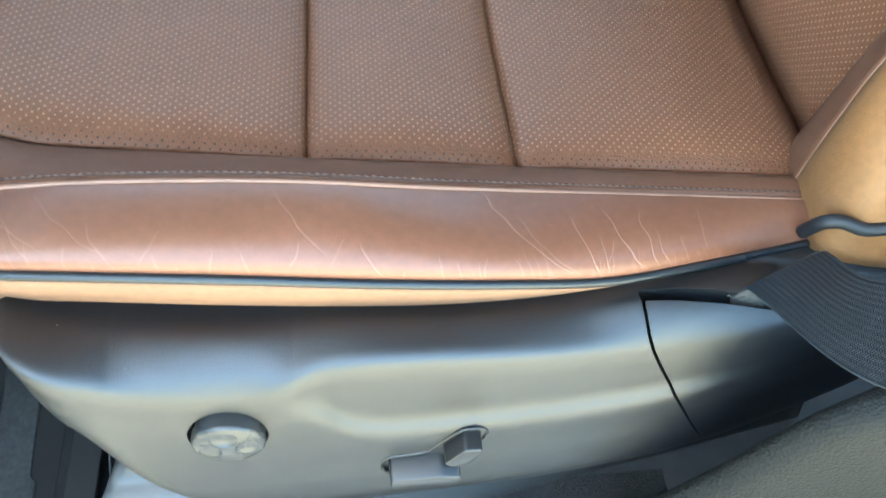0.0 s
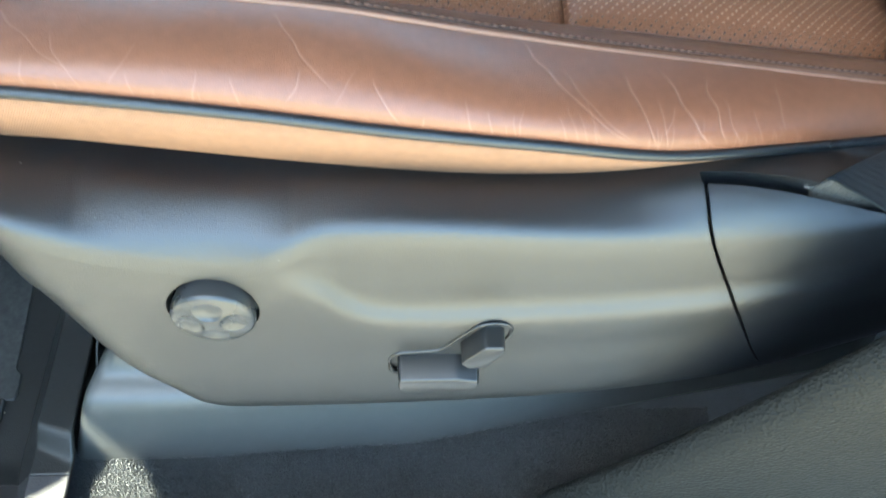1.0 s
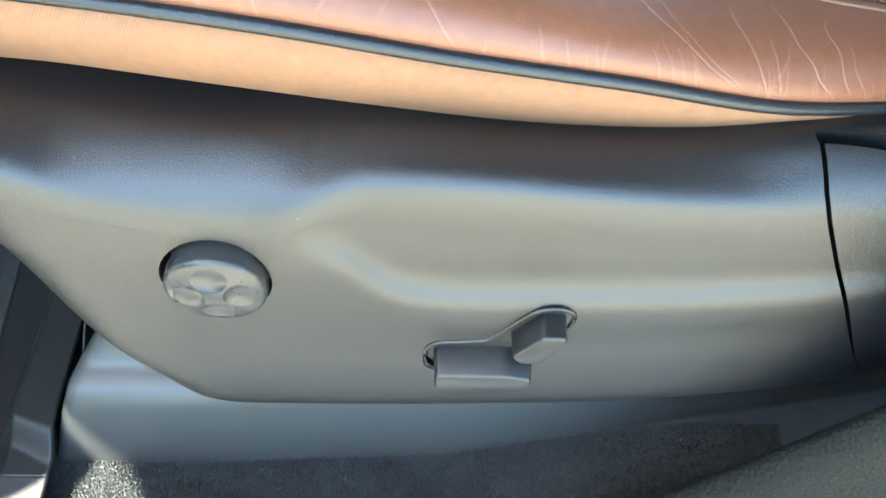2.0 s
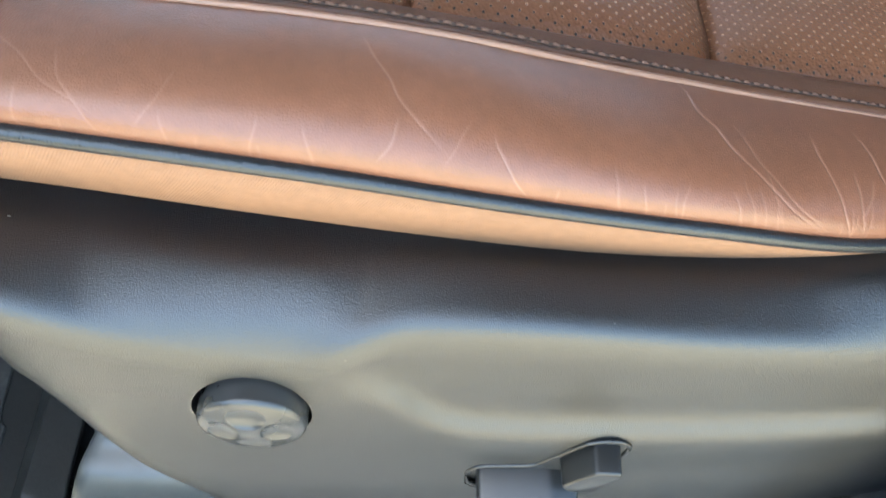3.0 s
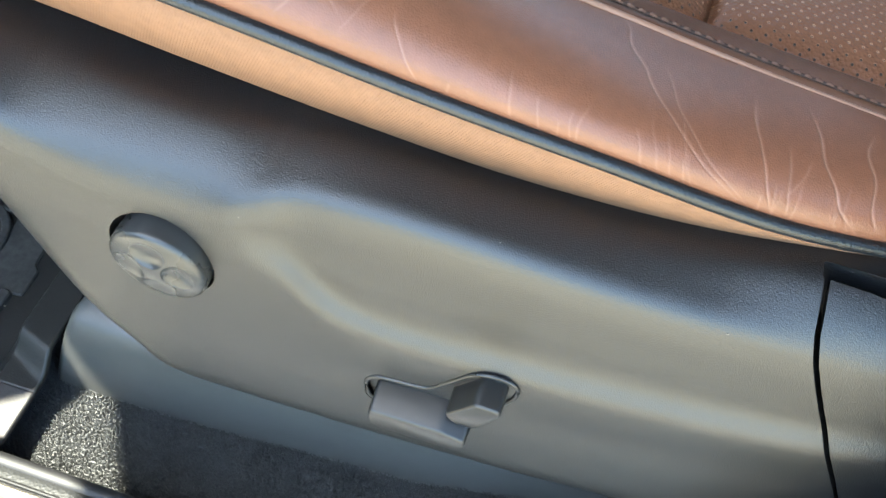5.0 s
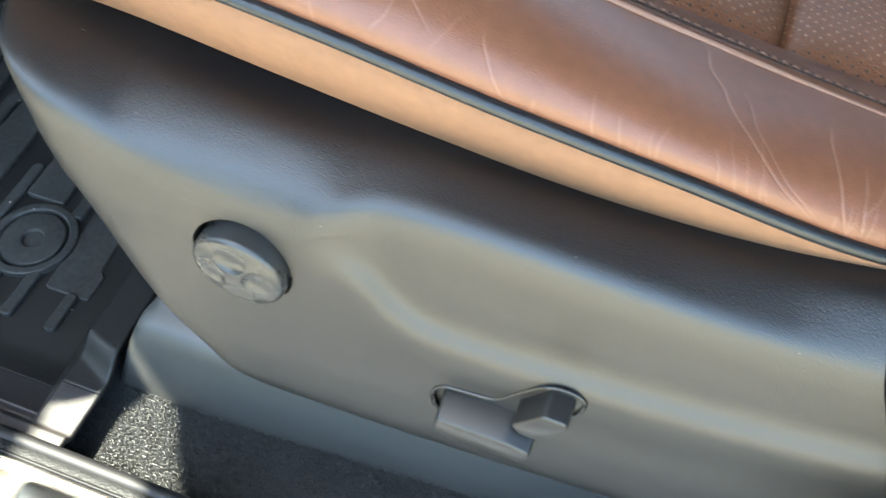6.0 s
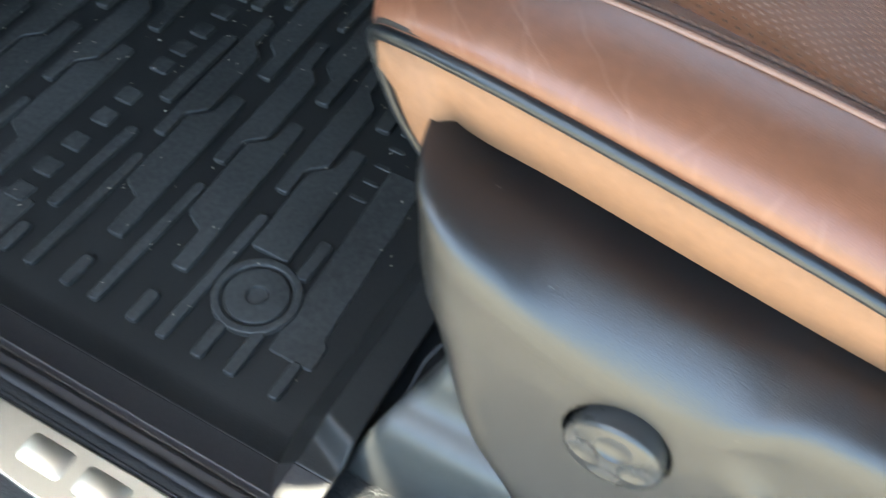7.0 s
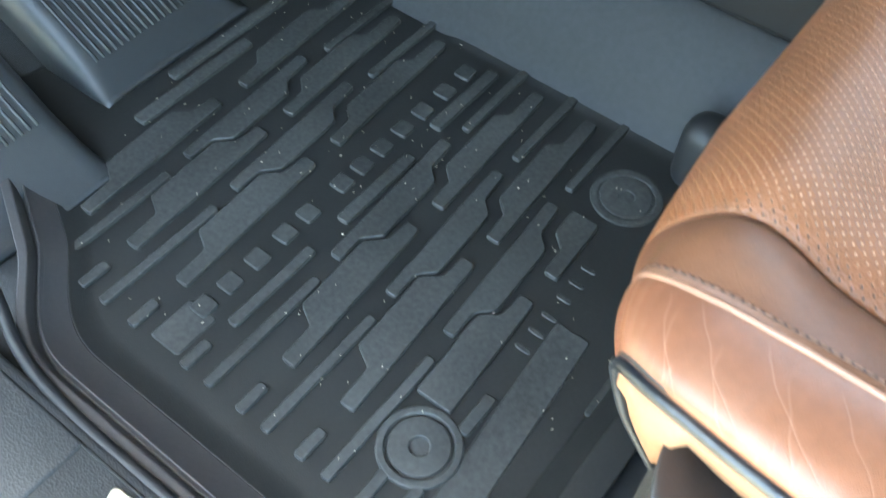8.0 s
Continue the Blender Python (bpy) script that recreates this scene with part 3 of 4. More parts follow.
def shield_mesh():
    back = 0.34
    arcs, n = 14, 240
    base = [shield_point(-0.12, j) for j in range(STEPS)]
    rows = [[] for _ in base]
    for j in range(len(base)):
        xf = BOW(float(base[j][1]))
        r = 0.020 + 0.020 * ramp(float(base[j][1]), 0.112, 0.140)
        pts = []
        for i in range(arcs):
            a = math.pi / 2 * i / arcs
            x = xf + r * (1 - math.cos(a))
            y, z = shield_point(x, j)
            pts.append(Vector((x, min(y + 0.048 * (1 - math.sin(a)) ** 1.15, 0.29), z)))
        for i in range(n + 1):
            x = xf + r + (back - xf - r) * i / n
            y, z = shield_point(x, j)
            pts.append(Vector((x, y, z)))
        rows[j] = pts
    inner = [[Vector((p.x, 0.300, min(z, p.z - d))) for p in rows[-1]] for z, d in ((0.27, 0.008), (0.20, 0.02), (0.135, 0.03))]
    rows = rows + [[Vector((p.x, 0.300, q.z)) for p, q in zip(rows[-1], rows[-1])]] + inner
    cross = [list(c) for c in zip(*rows)]
    return grid(cross, closed=True, caps=True)


shield = part("side_shield", shield_mesh(), M_SHIELD, seat, "moulded grained black plastic side shield")

# gap of the belt cover: up from low on the side, round a corner, then rearwards along the shelf
slot = smooth_line([(0.1935, 0.1280), (0.1850, 0.1440), (0.1665, 0.1850), (0.1480, 0.2250), (0.1400, 0.2460), (0.1380, 0.2650), (0.1378, 0.2850)], 15)
half = [0.0002 + 0.0008 * ramp(i, 0, 5) for i in range(15)]
cut(shield, prism([(x - h, z) for (x, z), h in zip(slot, half)] + [(x + h, z) for (x, z), h in list(zip(slot, half))[::-1]], 0.20, 0.2575, "y"))
cut(shield, box(0.1368, 0.238, 0.2540, 0.2612, 0.205, 0.31, 0.0012, 2))

# lumbar knob in a round well
KX, KZ = -0.0893, 0.2182
cut(shield, prism([(KX - 0.0004 + 0.0214 * math.cos(a), KZ + 0.0006 + 0.0214 * math.sin(a)) for a in np.linspace(0, 2 * math.pi, 41)[:-1]], 0.19, 0.245, "y"))


def lathe(profile, cx, cz, sides=48):
    """Turned round an axis along y: profile of (radius, y)."""
    return grid([[Vector((cx + r * math.cos(a), y, cz + r * math.sin(a))) for a in (2 * math.pi * k / sides for k in range(sides))] for r, y in profile], closed=True, caps=True)


knob = part("lumbar_knob", lathe([(0.0196, 0.244)] + [(0.0168 + 0.0028 * math.cos(a), 0.2106 - 0.0028 * math.sin(a)) for a in np.linspace(0, 1.32, 10)] + [(0.0140, 0.2071), (0.0100, 0.2062), (0.0060, 0.2055), (0.0030, 0.2051), (0.0008, 0.2050)], KX, KZ, 72), M_KNOB, shield, "satin grey round lumbar knob with four thumb dimples")
for a in (1.3, 91.3, 181.3, 271.3):
    a = radians(a)
    out, across = Vector((math.cos(a), 0, math.sin(a))), Vector((-math.sin(a), 0, math.cos(a)))
    bm = bmesh.new()
    bmesh.ops.create_uvsphere(bm, u_segments=31, v_segments=19, radius=1.0)
    for v in bm.verts:
        x, y, z = v.co
        v.co = Vector((KX, 0.2048, KZ)) + out * (0.0115 + 0.0080 * x) + across * (0.0092 + 0.0012 * x) * y + Vector((0, 0.0032 * z, 0))
    if bm.calc_volume(signed=True) < 0:
        bmesh.ops.reverse_faces(bm, faces=bm.faces)
    cut(knob, bm, 15)

# seat switches in a recessed bezel
BEZEL = [(-0.0112, 0.1565), (-0.0112, 0.1690), (-0.0065, 0.1748), (0.0160, 0.1758), (0.0335, 0.1980), (0.0400, 0.2010), (0.0470, 0.2005), (0.0518, 0.1960), (0.0510, 0.1880), (0.0400, 0.1690), (0.0388, 0.1590), (0.0340, 0.1520), (-0.0060, 0.1520)]
cut(shield, prism(round_outline(BEZEL, 0.004), 0.19, 0.2152, "y"))
ring_pts = round_outline([(0.0195 + (x - 0.0195) * 0.975, 0.176 + (z - 0.176) * 0.965) for x, z in BEZEL], 0.004)
part("switch_bezel", tube([(x, OUT(x) - 0.0020, z) for x, z in ring_pts + ring_pts[:1]], 0.0010, 8), M_BUTTON, shield, "thin satin switch bezel")


def switch(name, face, y, lift, label):
    """A blade with its face drawn in a little, standing out of the bezel; its foot lies higher than its face."""
    c = np.mean(np.array(face), axis=0)
    foot = [tuple(c + (np.array(p) - c) * 1.05 + (0, lift)) for p in face]
    bm = prism(round_outline(foot, 0.0022, 5), 0.224, y, "y", bevel=0.0011, segs=3, taper=0.05)
    for v in bm.verts:
        v.co.z -= lift * float(np.clip((0.214 - v.co.y) / (0.214 - y), 0, 1))
    part(name, bm, M_BUTTON, shield, label, sharp=28)


switch("slide_switch", [(-0.0060, 0.1628), (-0.0050, 0.1658), (0.0240, 0.1660), (0.0345, 0.1630), (0.0352, 0.1600), (0.0320, 0.1522), (-0.0030, 0.1522), (-0.0060, 0.1552)], 0.2018, 0.004, "satin grey blade switch for sliding the seat")
switch("recline_switch", [(0.0255, 0.1797), (0.0372, 0.1950), (0.0468, 0.1945), (0.0472, 0.1907), (0.0385, 0.1742), (0.0290, 0.1742)], 0.2035, 0.001, "satin grey slanted blade switch for reclining")


# ---- cover of the seat rail, on the carpet under the shield ----
def rail_cover():
    """A sloping side, a narrow ledge and a step up, with a front face that leans back."""
    front = curve((-0.01, -0.2330), (0.0, -0.2300), (0.030, -0.2200), (0.050, -0.2125), (0.058, -0.2085), (0.064, -0.2020), (0.070, -0.1965), (0.085, -0.1910), (0.14, -0.178))
    section = smooth_line([(-0.002, 0.2310), (0.014, 0.2335), (0.034, 0.2385), (0.050, 0.2435), (0.057, 0.2480), (0.0605, 0.2545), (0.0635, 0.2620), (0.070, 0.2670), (0.085, 0.2730), (0.11, 0.290), (0.14, 0.300)], 44)
    rows = []
    for z, y in section:
        xf, r = front(z), 0.007
        pts = [Vector((xf + 0.016 * k, y + r + 0.075 * k, z)) for k in (1.0, 0.75, 0.5, 0.25, 0.08)]
        for i in range(9):
            a = math.pi / 2 * i / 9
            pts.append(Vector((xf + r * (1 - math.cos(a)), y + r * (1 - math.sin(a)), z)))
        for i in range(40):
            x = xf + r + (0.32 - xf - r) * i / 39
            d = max(0.0, x + 0.18)
            pts.append(Vector((x, y + 0.045 * d * ramp(x, -0.22, -0.05) + max(0, x) * 0.13, z)))
        rows.append(pts)
    return grid(rows, face=(0, -1, 0.3))


solid(part("rail_cover", rail_cover(), M_RAIL, seat, "black plastic cover of the seat rail"), 0.003)


wire = thing("wire", "thin black wire at the front of the seat rail", "wire")
part("strand", tube(smooth_line([(-0.226, 0.262, 0.002), (-0.216, 0.262, 0.022), (-0.208, 0.270, 0.048), (-0.204, 0.290, 0.070), (-0.19, 0.31, 0.085)], 24), 0.0008, 6), M_DARK, wire)


# ---- backrest ----
def back_x(z):
    return 0.262 + 0.30 * (z - 0.25)


rows = [[Vector((back_x(z) + 0.012 + 0.022 * math.exp(-max(z - 0.225, 0) / 0.016), y, z)) for y in np.linspace(0.378, 2 * MID - 0.378, 24)] for z in np.linspace(0.215, 0.80, 50)]
bm = grid(rows, face=(-1, 0, 0))
uv = bm.loops.layers.uv.new("holes")
for f in bm.faces:
    for lp in f.loops:
        lp[uv].uv = (lp.vert.co.z * 1.04, lp.vert.co.y)
solid(part("backrest_panel", bm, M_PERF, seat, "perforated leather middle of the backrest"), 0.01)
for mirror in (False, True):
    rows_b, rows_t, seam = [], [], []
    for z in np.linspace(0.232, 0.80, 60):
        k = min(1.0, (z - 0.228) / 0.10) ** 0.5
        x = back_x(z)
        ctrl = [(x + 0.013, 0.380), (x - 0.004 * k, 0.362), (x - 0.018 * k, 0.336)]
        b = smooth_line(ctrl, 8)
        rows_b.append([flip((p[0], p[1], z), mirror) for p in b])
        seam.append(flip((ctrl[-1][0] - 0.0006, ctrl[-1][1], z), mirror))
        t = smooth_line([(x - 0.018 * k, 0.3355), (x - 0.020 * k, 0.318), (x - 0.008 * k, 0.298), (x + 0.020, 0.284), (x + 0.08, 0.276), (x + 0.15, 0.285), (x + 0.17, 0.33)], 26)
        rows_t.append([flip((p[0], p[1], z), mirror) for p in t])
    solid(part("backrest_band", grid(rows_b), M_BAND, seat, "darker brown band beside the backrest panel"), 0.003, 0)
    solid(part("backrest_bolster", grid(rows_t), M_TAN, seat, "tan leather backrest bolster"), 0.003, 0)
    part("backrest_seam", tube(seam, 0.0012, 8), M_WELT, seat, "pale seam on the backrest")
    trim = smooth_line([(0.246, 0.300, 0.245), (0.250, 0.293, 0.262), (0.258, 0.290, 0.266), (0.272, 0.286, 0.262), (0.288, 0.282, 0.268), (0.32, 0.275, 0.280), (0.40, 0.272, 0.30)], 30)
    part("backrest_trim", tube([flip(p, mirror) for p in trim], 0.0042, 10), M_DARK, seat, "black edging under the backrest")

# ---- seat belt out of the slot, up to the pillar ----
belt = thing("seat_belt", "dark slate woven seat belt out of the seat shield", "seat belt")
left = smooth_line([(0.200, 0.2625, 0.247), (0.2005, 0.258, 0.2525), (0.2002, 0.240, 0.266), (0.199, 0.150, 0.341), (0.235, 0.060, 0.46), (0.33, -0.02, 0.62), (0.46, -0.06, 0.95)], 80)
right = smooth_line([(0.233, 0.2640, 0.272), (0.233, 0.260, 0.280), (0.231, 0.252, 0.288), (0.219, 0.200, 0.340), (0.262, 0.085, 0.49), (0.37, 0.01, 0.65), (0.50, -0.03, 0.96)], 80)
bow = [0.0015 * math.sin(math.pi * j / 12) for j in range(13)]
rows = [[Vector(p).lerp(Vector(q), j / 12) + Vector((-0.4 * b, 0, b)) for j, b in enumerate(bow)] for p, q in zip(left, right)]
bm = grid(rows)
uv = bm.loops.layers.uv.new("weave")
run = [0.0]
for a, b in zip(rows[:-1], rows[1:]):
    run.append(run[-1] + (a[6] - b[6]).length)
for fc in bm.faces:
    for lp in fc.loops:
        i, j = divmod(lp.vert.index, 13)
        lp[uv].uv = (j / 12 * 0.047, run[i])
solid(part("webbing", bm, M_BELT, belt, "dark slate woven webbing"), 0.0014, 0)
for side, nm in ((left, "edge"), (right, "edge")):
    part(nm, tube(side, 0.0010, 6), M_BELT, belt, "thicker woven edge")
rows = []
for k in range(9):
    p = Vector((0.1925, 0.2605, 0.2425)).lerp(Vector((0.233, 0.2635, 0.276)), k / 8)
    rows.append([p.lerp(Vector((p.x + 0.002, 0.2600, 0.229)), j / 5) for j in range(6)])
solid(part("stitched_end", grid(rows), M_STRAP_END, belt, "rough brownish woven end of the strap"), 0.0022, 0)
bm = bmesh.new()
for i in range(9):
    p = Vector((0.1915 + random.uniform(-0.002, 0.002), 0.2605 + random.uniform(-0.002, 0.001), 0.2440))
    d = Vector((random.uniform(-1, 0.2), random.uniform(-0.8, 0.2), random.uniform(0.1, 0.9))).normalized() * random.uniform(0.003, 0.006)
    e = Vector((0.00022, 0, 0))
    vs = [bm.verts.new(q) for q in (p - e, p + e, p + Vector((0, 0.0003, 0)), p + d)]
    for t in ((0, 1, 3), (1, 2, 3), (2, 0, 3), (0, 2, 1)):
        bm.faces.new([vs[k] for k in t])
part("frayed_end", bm, material("pale_thread", (0.45, 0.44, 0.40), 0.8), belt, "pale frayed threads")

# ---- door sill, pillar, console ----
tagged(finish("door_sill", box(-1.1, 0.55, 0.02, 0.168, -0.35, 0.036, 0.006, 3), M_SILL), "black grained plastic door sill trim", "door sill", kind="structure")
plate = thing("scuff_plate", "brushed steel scuff plate set into the black door sill", "scuff plate")
part("plate", prism(round_outline([(-0.472, 0.154), (-0.30, 0.1565), (0.30, 0.1565), (0.30, 0.116), (-0.36, 0.120), (-0.458, 0.1265)], 0.009, 6), 0.035, 0.0395, bevel=0.001), M_PLATE, plate, sharp=20)
for i in range(6):
    x = -0.379 + 0.040 * i
    part("raised_bar", prism(round_outline([(x, 0.1315), (x + 0.031, 0.1315), (x + 0.031, 0.1495), (x, 0.1495)], 0.004, 3), 0.039, 0.0401, bevel=0.0004, segs=1), M_PLATE, plate, "plain raised bar")
part("edge_strip", tube([(-0.52, 0.1585, 0.0362), (-0.2, 0.1590, 0.0362), (0.3, 0.1590, 0.0362)], 0.0012, 6), M_DARK, plate, "thin black edge")
tagged(finish("trim", box(-1.1, -0.508, 0.095, 0.160, 0.03, 0.0385, 0.003, 3), M_SILL), "smooth black front piece of the sill trim", "sill trim", kind="structure")
tagged(finish("sill_strip", box(-1.1, 0.3, 0.060, 0.080, 0.03, 0.0415, 0.002, 3), M_PLATE), "bright metal strip along the sill", "sill strip", kind="structure")
seal = tagged(finish("door_seal", tube(smooth_line([(-0.9, 0.235, 0.045), (-0.68, 0.203, 0.032), (-0.60, 0.177, 0.031), (-0.54, 0.169, 0.031), (-0.4, 0.169, 0.031), (-0.1, 0.169, 0.031), (0.2, 0.168, 0.031)], 60), 0.0048, 10), M_DARK), "black rubber door seal along the sill", "door seal", kind="structure")
pillar = grid([[Vector((x, y, z)) for x, y in smooth_line([(0.66, 0.196), (0.60, 0.196), (xa + 0.03, 0.197), (xa + 0.006, 0.196), (xa, 0.191), (xa + 0.004, 0.184), (xa + 0.025, 0.176), (0.60, 0.152), (0.66, 0.150)], 40)]
               for z, xa in ((-0.05, 0.062), (0.0, 0.064), (0.026, 0.078), (0.072, 0.118), (0.10, 0.139), (0.144, 0.170), (0.165, 0.184), (0.19, 0.199), (0.222, 0.219), (0.247, 0.243), (0.265, 0.29), (0.30, 0.40), (0.6, 0.44), (0.8, 0.46), (1.1, 0.48))], closed=True, caps=True)
tagged(finish("pillar_trim", pillar, M_PILLAR), "grey grained plastic trim of the door pillar", "pillar trim", kind="structure")
tagged(finish("console_upper", box(-1.1, 0.6, 0.735, 0.90, 0.10, 0.34, 0.01, 3), M_DARK), "black upper part of the centre console", "console", kind="structure")
tagged(finish("seat_rail_end", box(-0.335, -0.24, 0.625, 0.668, 0.0, 0.075, 0.018, 4), M_DARK), "black end of the inner seat rail", "seat rail", kind="structure")
console = smooth_line([(0.652, -0.010), (0.662, 0.001), (0.670, 0.010), (0.679, 0.024), (0.692, 0.045), (0.714, 0.075), (0.733, 0.098), (0.741, 0.104), (0.770, 0.106), (0.790, 0.06), (0.790, -0.01)], 60)
tagged(finish("console_side", grid([[Vector((x, y, z)) for y, z in console] for x in np.linspace(-1.1, 0.6, 40)], closed=True, caps=True), M_CONSOLE), "slate grey sloping side of the centre console", "console", kind="structure")

# ---- floor mat ----
mat_ = thing("floor_mat", "black moulded rubber floor mat with raised ribs on carpet", "floor mat")


def mat_height(x, y):
    """Height of the moulded tray: rims outboard, inboard and behind, a groove in the outboard rim."""
    o = 0.5 * max(0.0, -0.56 - x) ** 1.0 * ramp(-x, 0.56, 0.68)
    y -= o
    z = 0.0
    rim = 0.022 * (1 - min(1.0, max(0.0, (y - 0.189) / 0.044))) ** 1.7
    z = max(z, rim)
    if y < 0.190:
        z = 0.022 - 0.006 * (ramp(y, 0.1835, 0.185) - ramp(y, 0.187, 0.189)) + 0.006 * (1 - ramp(y, 0.180, 0.184))
    side = ramp(y, 0.226 - 0.5 * (x + 0.24), 0.243 - 0.3 * (x + 0.24))
    back = 0.036 * min(1.0, max(0.0, (x + 0.266) / 0.021))
    z = max(z, back * side + (1 - side) * min(back * 0.75, 0.024))
    z = max(z, 0.004 * ramp(y, 0.655, 0.668))
    return z


def mat_point(x, y):
    out = y + 0.5 * max(0.0, -0.56 - x) * ramp(-x, 0.56, 0.68) * (1 - ramp(y, 0.20, 0.32))
    return Vector((x, out, mat_height(x, out)))


ALONG = np.r_[np.linspace(-0.222, -0.280, 60), np.linspace(-0.283, -0.86, 150)]
solid(part("rim", grid([[mat_point(x, y) for y in np.linspace(0.172, 0.2120, 40)] for x in ALONG], face=(0, 0, 1)), M_RIM, mat_, "dusty raised rim with a groove"), 0.004)
solid(part("tray", grid([[mat_point(x, y) for y in np.r_[np.linspace(0.2120, 0.26, 30), np.linspace(0.263, 0.670, 106)]] for x in ALONG], face=(0, 0, 1)), M_RUBBER, mat_, "black moulded rubber tray"), 0.004)

PITCH = 0.0572
RIB = 0.0042


def rib(outline, high=RIB):
    part("rib", prism(round_outline(outline, 0.003, 2), -0.001, high, bevel=0.0009, segs=1), M_RIB, mat_, smooth=False)


def bar(x, w, y0, y1, high=RIB):
    rib([(x - w / 2, y0), (x + w / 2, y0), (x + w / 2, y1), (x - w / 2, y1)], high)


def lean(outline):
    """The ribs run a few degrees off square."""
    return [(x - 0.05 * (y - 0.30), y) for x, y in outline]


def notched(right, left, i):
    """A rib between two edges, each of (distance ahead of the pattern's start, y) steps."""
    d = 0.0572 * i
    rib(lean([(a - d, y) for a, y in right] + [(a - d, y) for a, y in reversed(left)]))


def outer_rib(i, y0=0.297):
    first = [(-0.412, y0), (-0.412, 0.331), (-0.430, 0.341)] if y0 < 0.33 else [(-0.430, y0)]
    notched([(-0.3985, y0), (-0.3985, 0.455)], first + [(-0.429, 0.418), (-0.414, 0.430), (-0.412, 0.455)], i)


def middle_rib(i):
    notched([(-0.4325, 0.391), (-0.4325, 0.418), (-0.4185, 0.431), (-0.4175, 0.503), (-0.430, 0.515), (-0.431, 0.547)], [(-0.4435, 0.391), (-0.4430, 0.547)], i)


def inner_rib(i, y1=0.648):
    last = [(-0.421, 0.600), (-0.409, 0.610), (-0.4075, y1)] if y1 > 0.62 else [(-0.421, y1)]
    notched([(-0.3955, 0.484), (-0.3945, y1)], [(-0.4085, 0.484), (-0.4085, 0.512), (-0.4215, 0.524)] + last, i)


for i in range(6):
    x = -0.3815 - PITCH * i
    if i != 3:
        bar(x, 0.0088, 0.247, 0.367)
    bar(x - 0.0245, 0.0092, 0.247, 0.274)
for i in (-1, 0, 1, 3, 4, 5):
    outer_rib(i, 0.339 if i == -1 else 0.297)
for i in (-1, 0, 1, 3, 4):
    middle_rib(i)
for i in (-1, 0, 1, 3, 4, 5):
    inner_rib(i, 0.552 if i == -1 else 0.648)
for i in (0, 1, 2, 4, 5):
    x = -0.392 - 0.0555 * i
    bar(x, 0.0085, 0.569, 0.668)
bar(-0.519, 0.0098, 0.295, 0.386)
bar(-0.520, 0.0120, 0.422, 0.514)
bar(-0.526, 0.0125, 0.554, 0.646)
bar(-0.328, 0.010, 0.332, 0.369)
rib([(-0.315, 0.276), (-0.281, 0.276), (-0.281, 0.297), (-0.286, 0.300), (-0.296, 0.453), (-0.326, 0.453)], 0.0018)
bar(-0.258, 0.022, 0.40, 0.452, 0.003)
bar(-0.546, 0.030, 0.251, 0.292, 0.0011)
bar(-0.352, 0.009, 0.247, 0.282)
bar(-0.326, 0.009, 0.247, 0.284)
bar(-0.2915, 0.008, 0.247, 0.277)
bar(-0.735, 0.014, 0.393, 0.53)
bar(-0.755, 0.012, 0.45, 0.60)
# the raised name across the mat, as plain blocks, and faint marks behind it
for y in (0.294, 0.322, 0.352, 0.384, 0.412, 0.454, 0.480, 0.507, 0.536, 0.565, 0.598, 0.630):
    part("raised_block", prism(round_outline([(-0.556, y - 0.0085), (-0.539, y - 0.0085), (-0.539, y + 0.0085), (-0.556, y + 0.0085)], 0.003, 3), -0.001, 0.0024, bevel=0.0008, segs=1), M_RIB, mat_, "plain raised block", smooth=False)
for y in (0.415, 0.433, 0.451, 0.472, 0.490, 0.508):
    bar(-0.334, 0.014, y, y + 0.005, 0.0007)
for cx, cy, ring in ((-0.345, 0.306, 1.0), (-0.349, 0.595, 0.4)):
    def disc(profile, name, label):
        bm = grid([[Vector((cx + r * math.cos(a), cy + r * math.sin(a), z)) for a in (2 * math.pi * k / 48 for k in range(48))] for r, z in ((r, z * ring) for r, z in profile)], closed=True, caps=True)
        return part(name, bm, M_RIB, mat_, label, sharp=22)
    disc([(0.0315, -0.001), (0.0310, 0.0040), (0.0300, 0.0046), (0.0260, 0.0046), (0.0250, 0.0036), (0.0245, 0.0008)], "fixing_ring", "raised ring round a fixing point")
    disc([(0.0228, -0.001), (0.0226, 0.0034), (0.0220, 0.0041), (0.0212, 0.0043), (0.0084, 0.0043), (0.0077, 0.0040), (0.0073, 0.0030), (0.0070, 0.0018), (0.001, 0.0016)], "fixing_disc", "round fixing disc with a hollow middle")


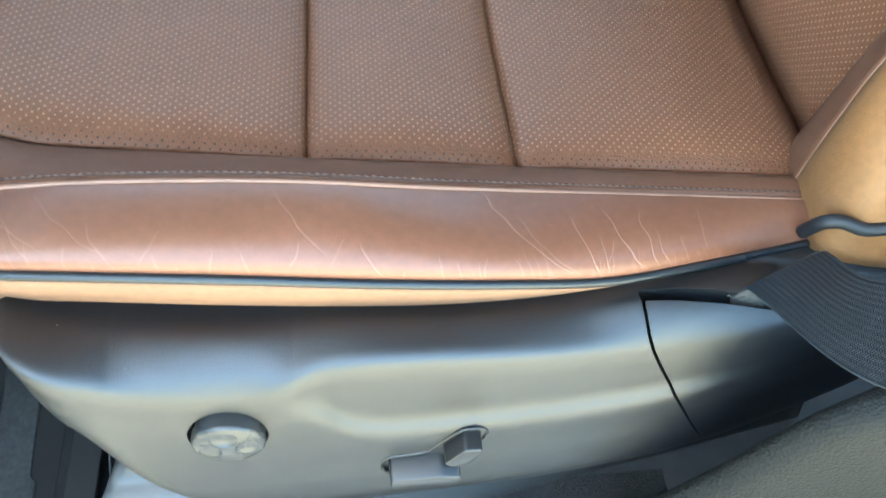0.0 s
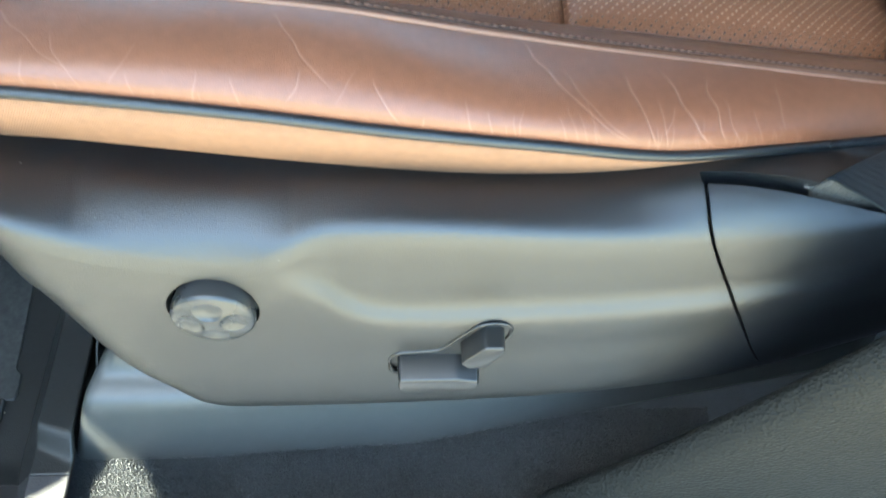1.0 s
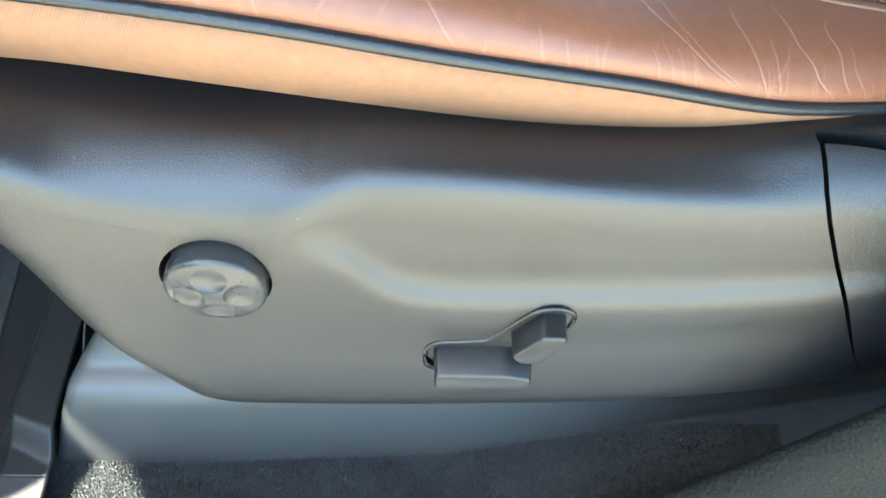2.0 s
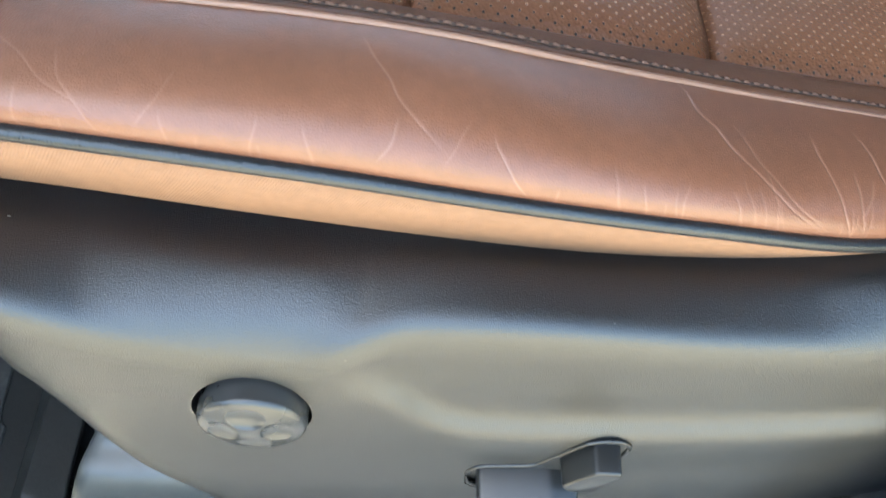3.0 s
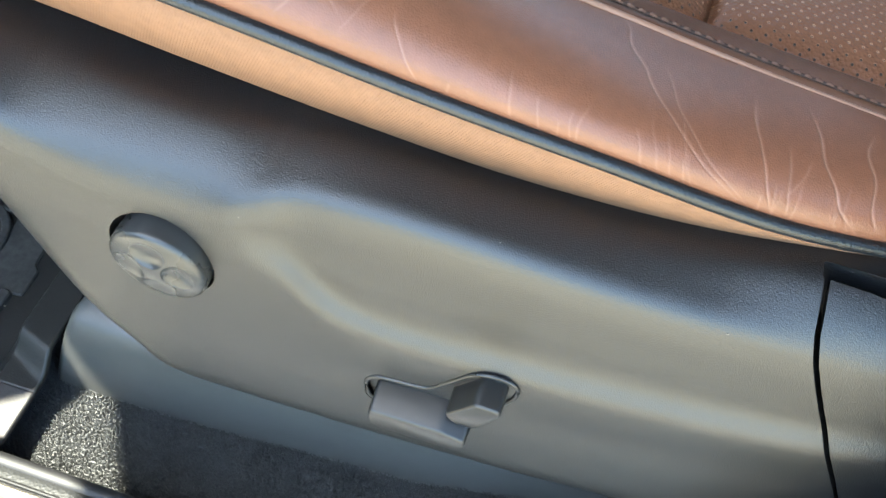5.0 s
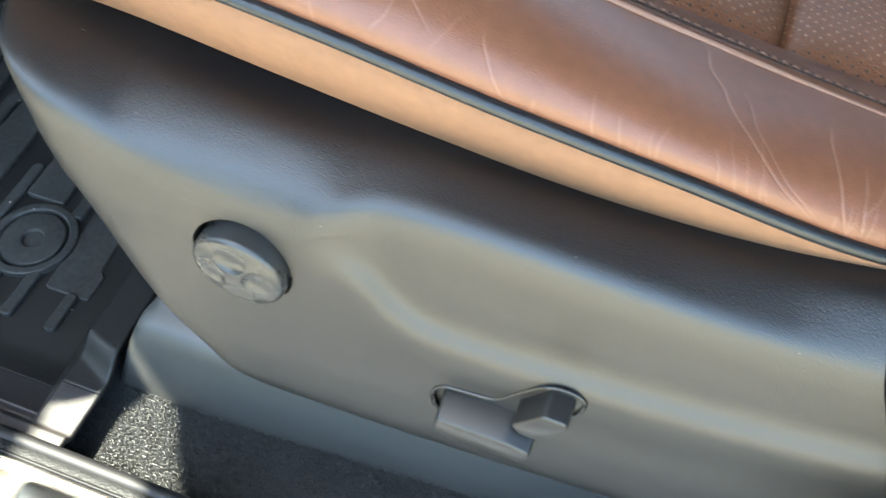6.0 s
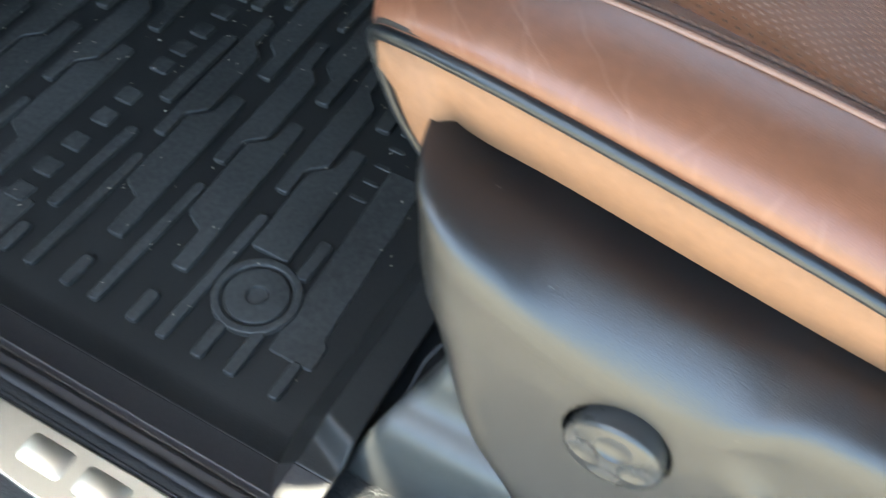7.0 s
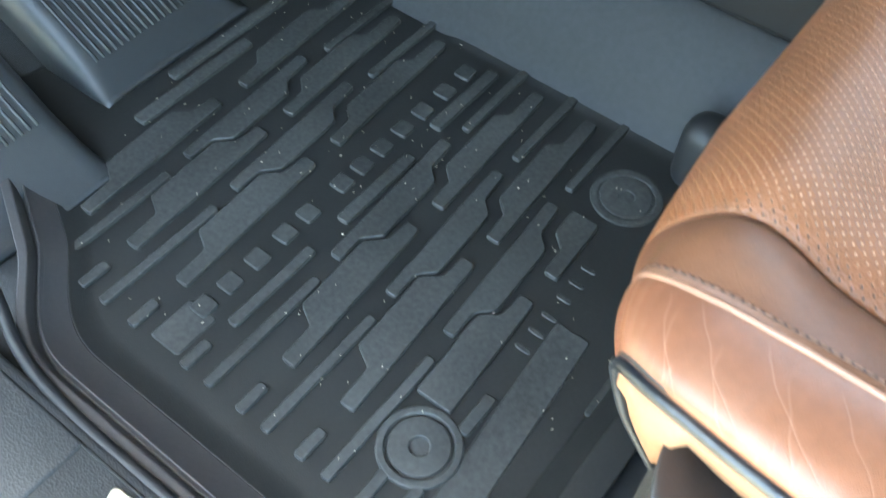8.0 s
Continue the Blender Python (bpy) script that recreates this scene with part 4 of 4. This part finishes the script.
# ---- footrests at the front of the footwell ----
def footrest(y0, y1, xr, rise, ribs_from, n):
    rest = thing("footrest", "slate grey moulded plastic footrest with fine ribs", "footrest", group="footrests")
    rows = []
    for i in range(40):
        d = i / 39 * 0.30
        z = rise * (d - 0.012 * (1 - math.exp(-d / 0.012))) + 0.004
        row = []
        for y, drop in ((y0 - 0.010, 1.0), (y0 - 0.004, 0.35), (y0 + 0.004, 0.06), (y0 + 0.014, 0), ((y0 + y1) / 2, 0), (y1 - 0.014, 0), (y1 - 0.004, 0.06), (y1 + 0.004, 0.35), (y1 + 0.010, 1.0)):
            row.append(Vector((xr - d * 0.86, y, max(-0.002, z - drop * min(z + 0.002, 0.05)))))
        rows.append(row)
    solid(part("body", grid(rows, face=(0, 0, 1)), M_FOOTREST, rest), 0.004)
    for k in range(n):
        y = y0 + 0.016 + (y1 - y0 - 0.032) * k / (n - 1)
        pts = []
        for i in range(12):
            d = ribs_from + (0.29 - ribs_from) * i / 11
            pts.append((xr - d * 0.86, y, rise * (d - 0.012 * (1 - math.exp(-d / 0.012))) + 0.0045))
        part("rib", tube(pts, 0.0016, 6), M_FOOTREST, rest)


footrest(0.205, 0.335, -0.700, 0.62, 0.070, 14)
footrest(0.395, 0.560, -0.770, 0.55, 0.040, 19)

# ---- pile of the carpet beside the seat ----
def carpet_loops(x0, x1, y0, y1, pitch):
    """Small upright loops of yarn, standing a little unevenly."""
    rng = np.random.default_rng(5)
    gx, gy = np.meshgrid(np.arange(x0, x1, pitch), np.arange(y0, y1, pitch))
    c = np.c_[gx.ravel(), gy.ravel()] + rng.uniform(-0.45, 0.45, (gx.size, 2)) * pitch
    n = len(c)
    r, h = rng.uniform(0.42, 0.70, n) * pitch, rng.uniform(0.0008, 0.0030, n)
    turn = rng.uniform(0, 3.14, n)
    tip = rng.uniform(-0.4, 0.4, (n, 2)) * pitch
    verts = np.zeros((n, 9, 3))
    for k in range(4):
        a = turn + k * math.pi / 2
        wide = 1.0 if k % 2 else 0.8
        verts[:, k] = np.c_[c[:, 0] + r * wide * np.cos(a), c[:, 1] + r * wide * np.sin(a), np.zeros(n) - 0.0005]
        verts[:, 4 + k] = np.c_[c[:, 0] + tip[:, 0] * 0.6 + 0.8 * r * wide * np.cos(a), c[:, 1] + tip[:, 1] * 0.6 + 0.8 * r * wide * np.sin(a), h * 0.7]
    verts[:, 8] = np.c_[c + tip, h]
    quads = np.array([(k, (k + 1) % 4, 4 + (k + 1) % 4, 4 + k) for k in range(4)])
    tris = np.array([(4 + k, 4 + (k + 1) % 4, 8) for k in range(4)])
    base = np.arange(n)[:, None, None] * 9
    faces = (quads[None] + base).reshape(-1, 4).tolist() + (tris[None] + base).reshape(-1, 3).tolist()
    me = bpy.data.meshes.new("carpet_pile")
    me.from_pydata(verts.reshape(-1, 3).tolist(), [], faces)
    me.materials.append(M_CARPET)
    me.shade_smooth()
    return new("carpet_pile", me)


tagged(carpet_loops(-0.245, 0.20, 0.166, 0.262, 0.00112), "black looped carpet pile beside the seat", "carpet", kind="stuff")

# ---- pale crumbs and lint on the mat ----
bm = bmesh.new()
for i in range(170):
    x, y = random.uniform(-0.76, -0.25), random.uniform(0.25, 0.66)
    a, l, w = random.uniform(0, 3.14), random.uniform(0.0003, 0.0011), random.uniform(0.00014, 0.0003)
    z = 0.0046
    ca, sa = math.cos(a), math.sin(a)
    vs = [bm.verts.new((x + u * l * ca - v * w * sa, y + u * l * sa + v * w * ca, z + h)) for h in (0, 0.0005) for u, v in ((-1, -1), (1, -1), (1, 1), (-1, 1))]
    for f in ((3, 2, 1, 0), (4, 5, 6, 7), (0, 1, 5, 4), (1, 2, 6, 5), (2, 3, 7, 6), (3, 0, 4, 7)):
        bm.faces.new([vs[k] for k in f])
tagged(finish("crumbs", bm, material("pale_crumbs", (0.50, 0.42, 0.32), 0.8), smooth=False), "pale crumbs and lint scattered on the mat", "crumbs", kind="stuff")

# ---- pale lint on the shelf of the side shield ----
bm = bmesh.new()
for i in range(9):
    x = random.uniform(-0.18, 0.18)
    y, z = shield_point(x, random.uniform(66, 84))
    a, l, w = random.uniform(0, 3.14), random.uniform(0.0002, 0.0007), random.uniform(0.00008, 0.00016)
    ca, sa = math.cos(a), math.sin(a)
    vs = [bm.verts.new((x + u * l * ca - v * w * sa, y + 0.3 * (u * l * sa + v * w * ca), z + h)) for h in (0.0, 0.0005) for u, v in ((-1, -1), (1, -1), (1, 1), (-1, 1))]
    for f in ((3, 2, 1, 0), (4, 5, 6, 7), (0, 1, 5, 4), (1, 2, 6, 5), (2, 3, 7, 6), (3, 0, 4, 7)):
        bm.faces.new([vs[k] for k in f])
tagged(finish("lint", bm, material("pale_lint", (0.13, 0.125, 0.11), 0.8), smooth=False), "pale lint specks on the black seat shield", "lint", kind="stuff")
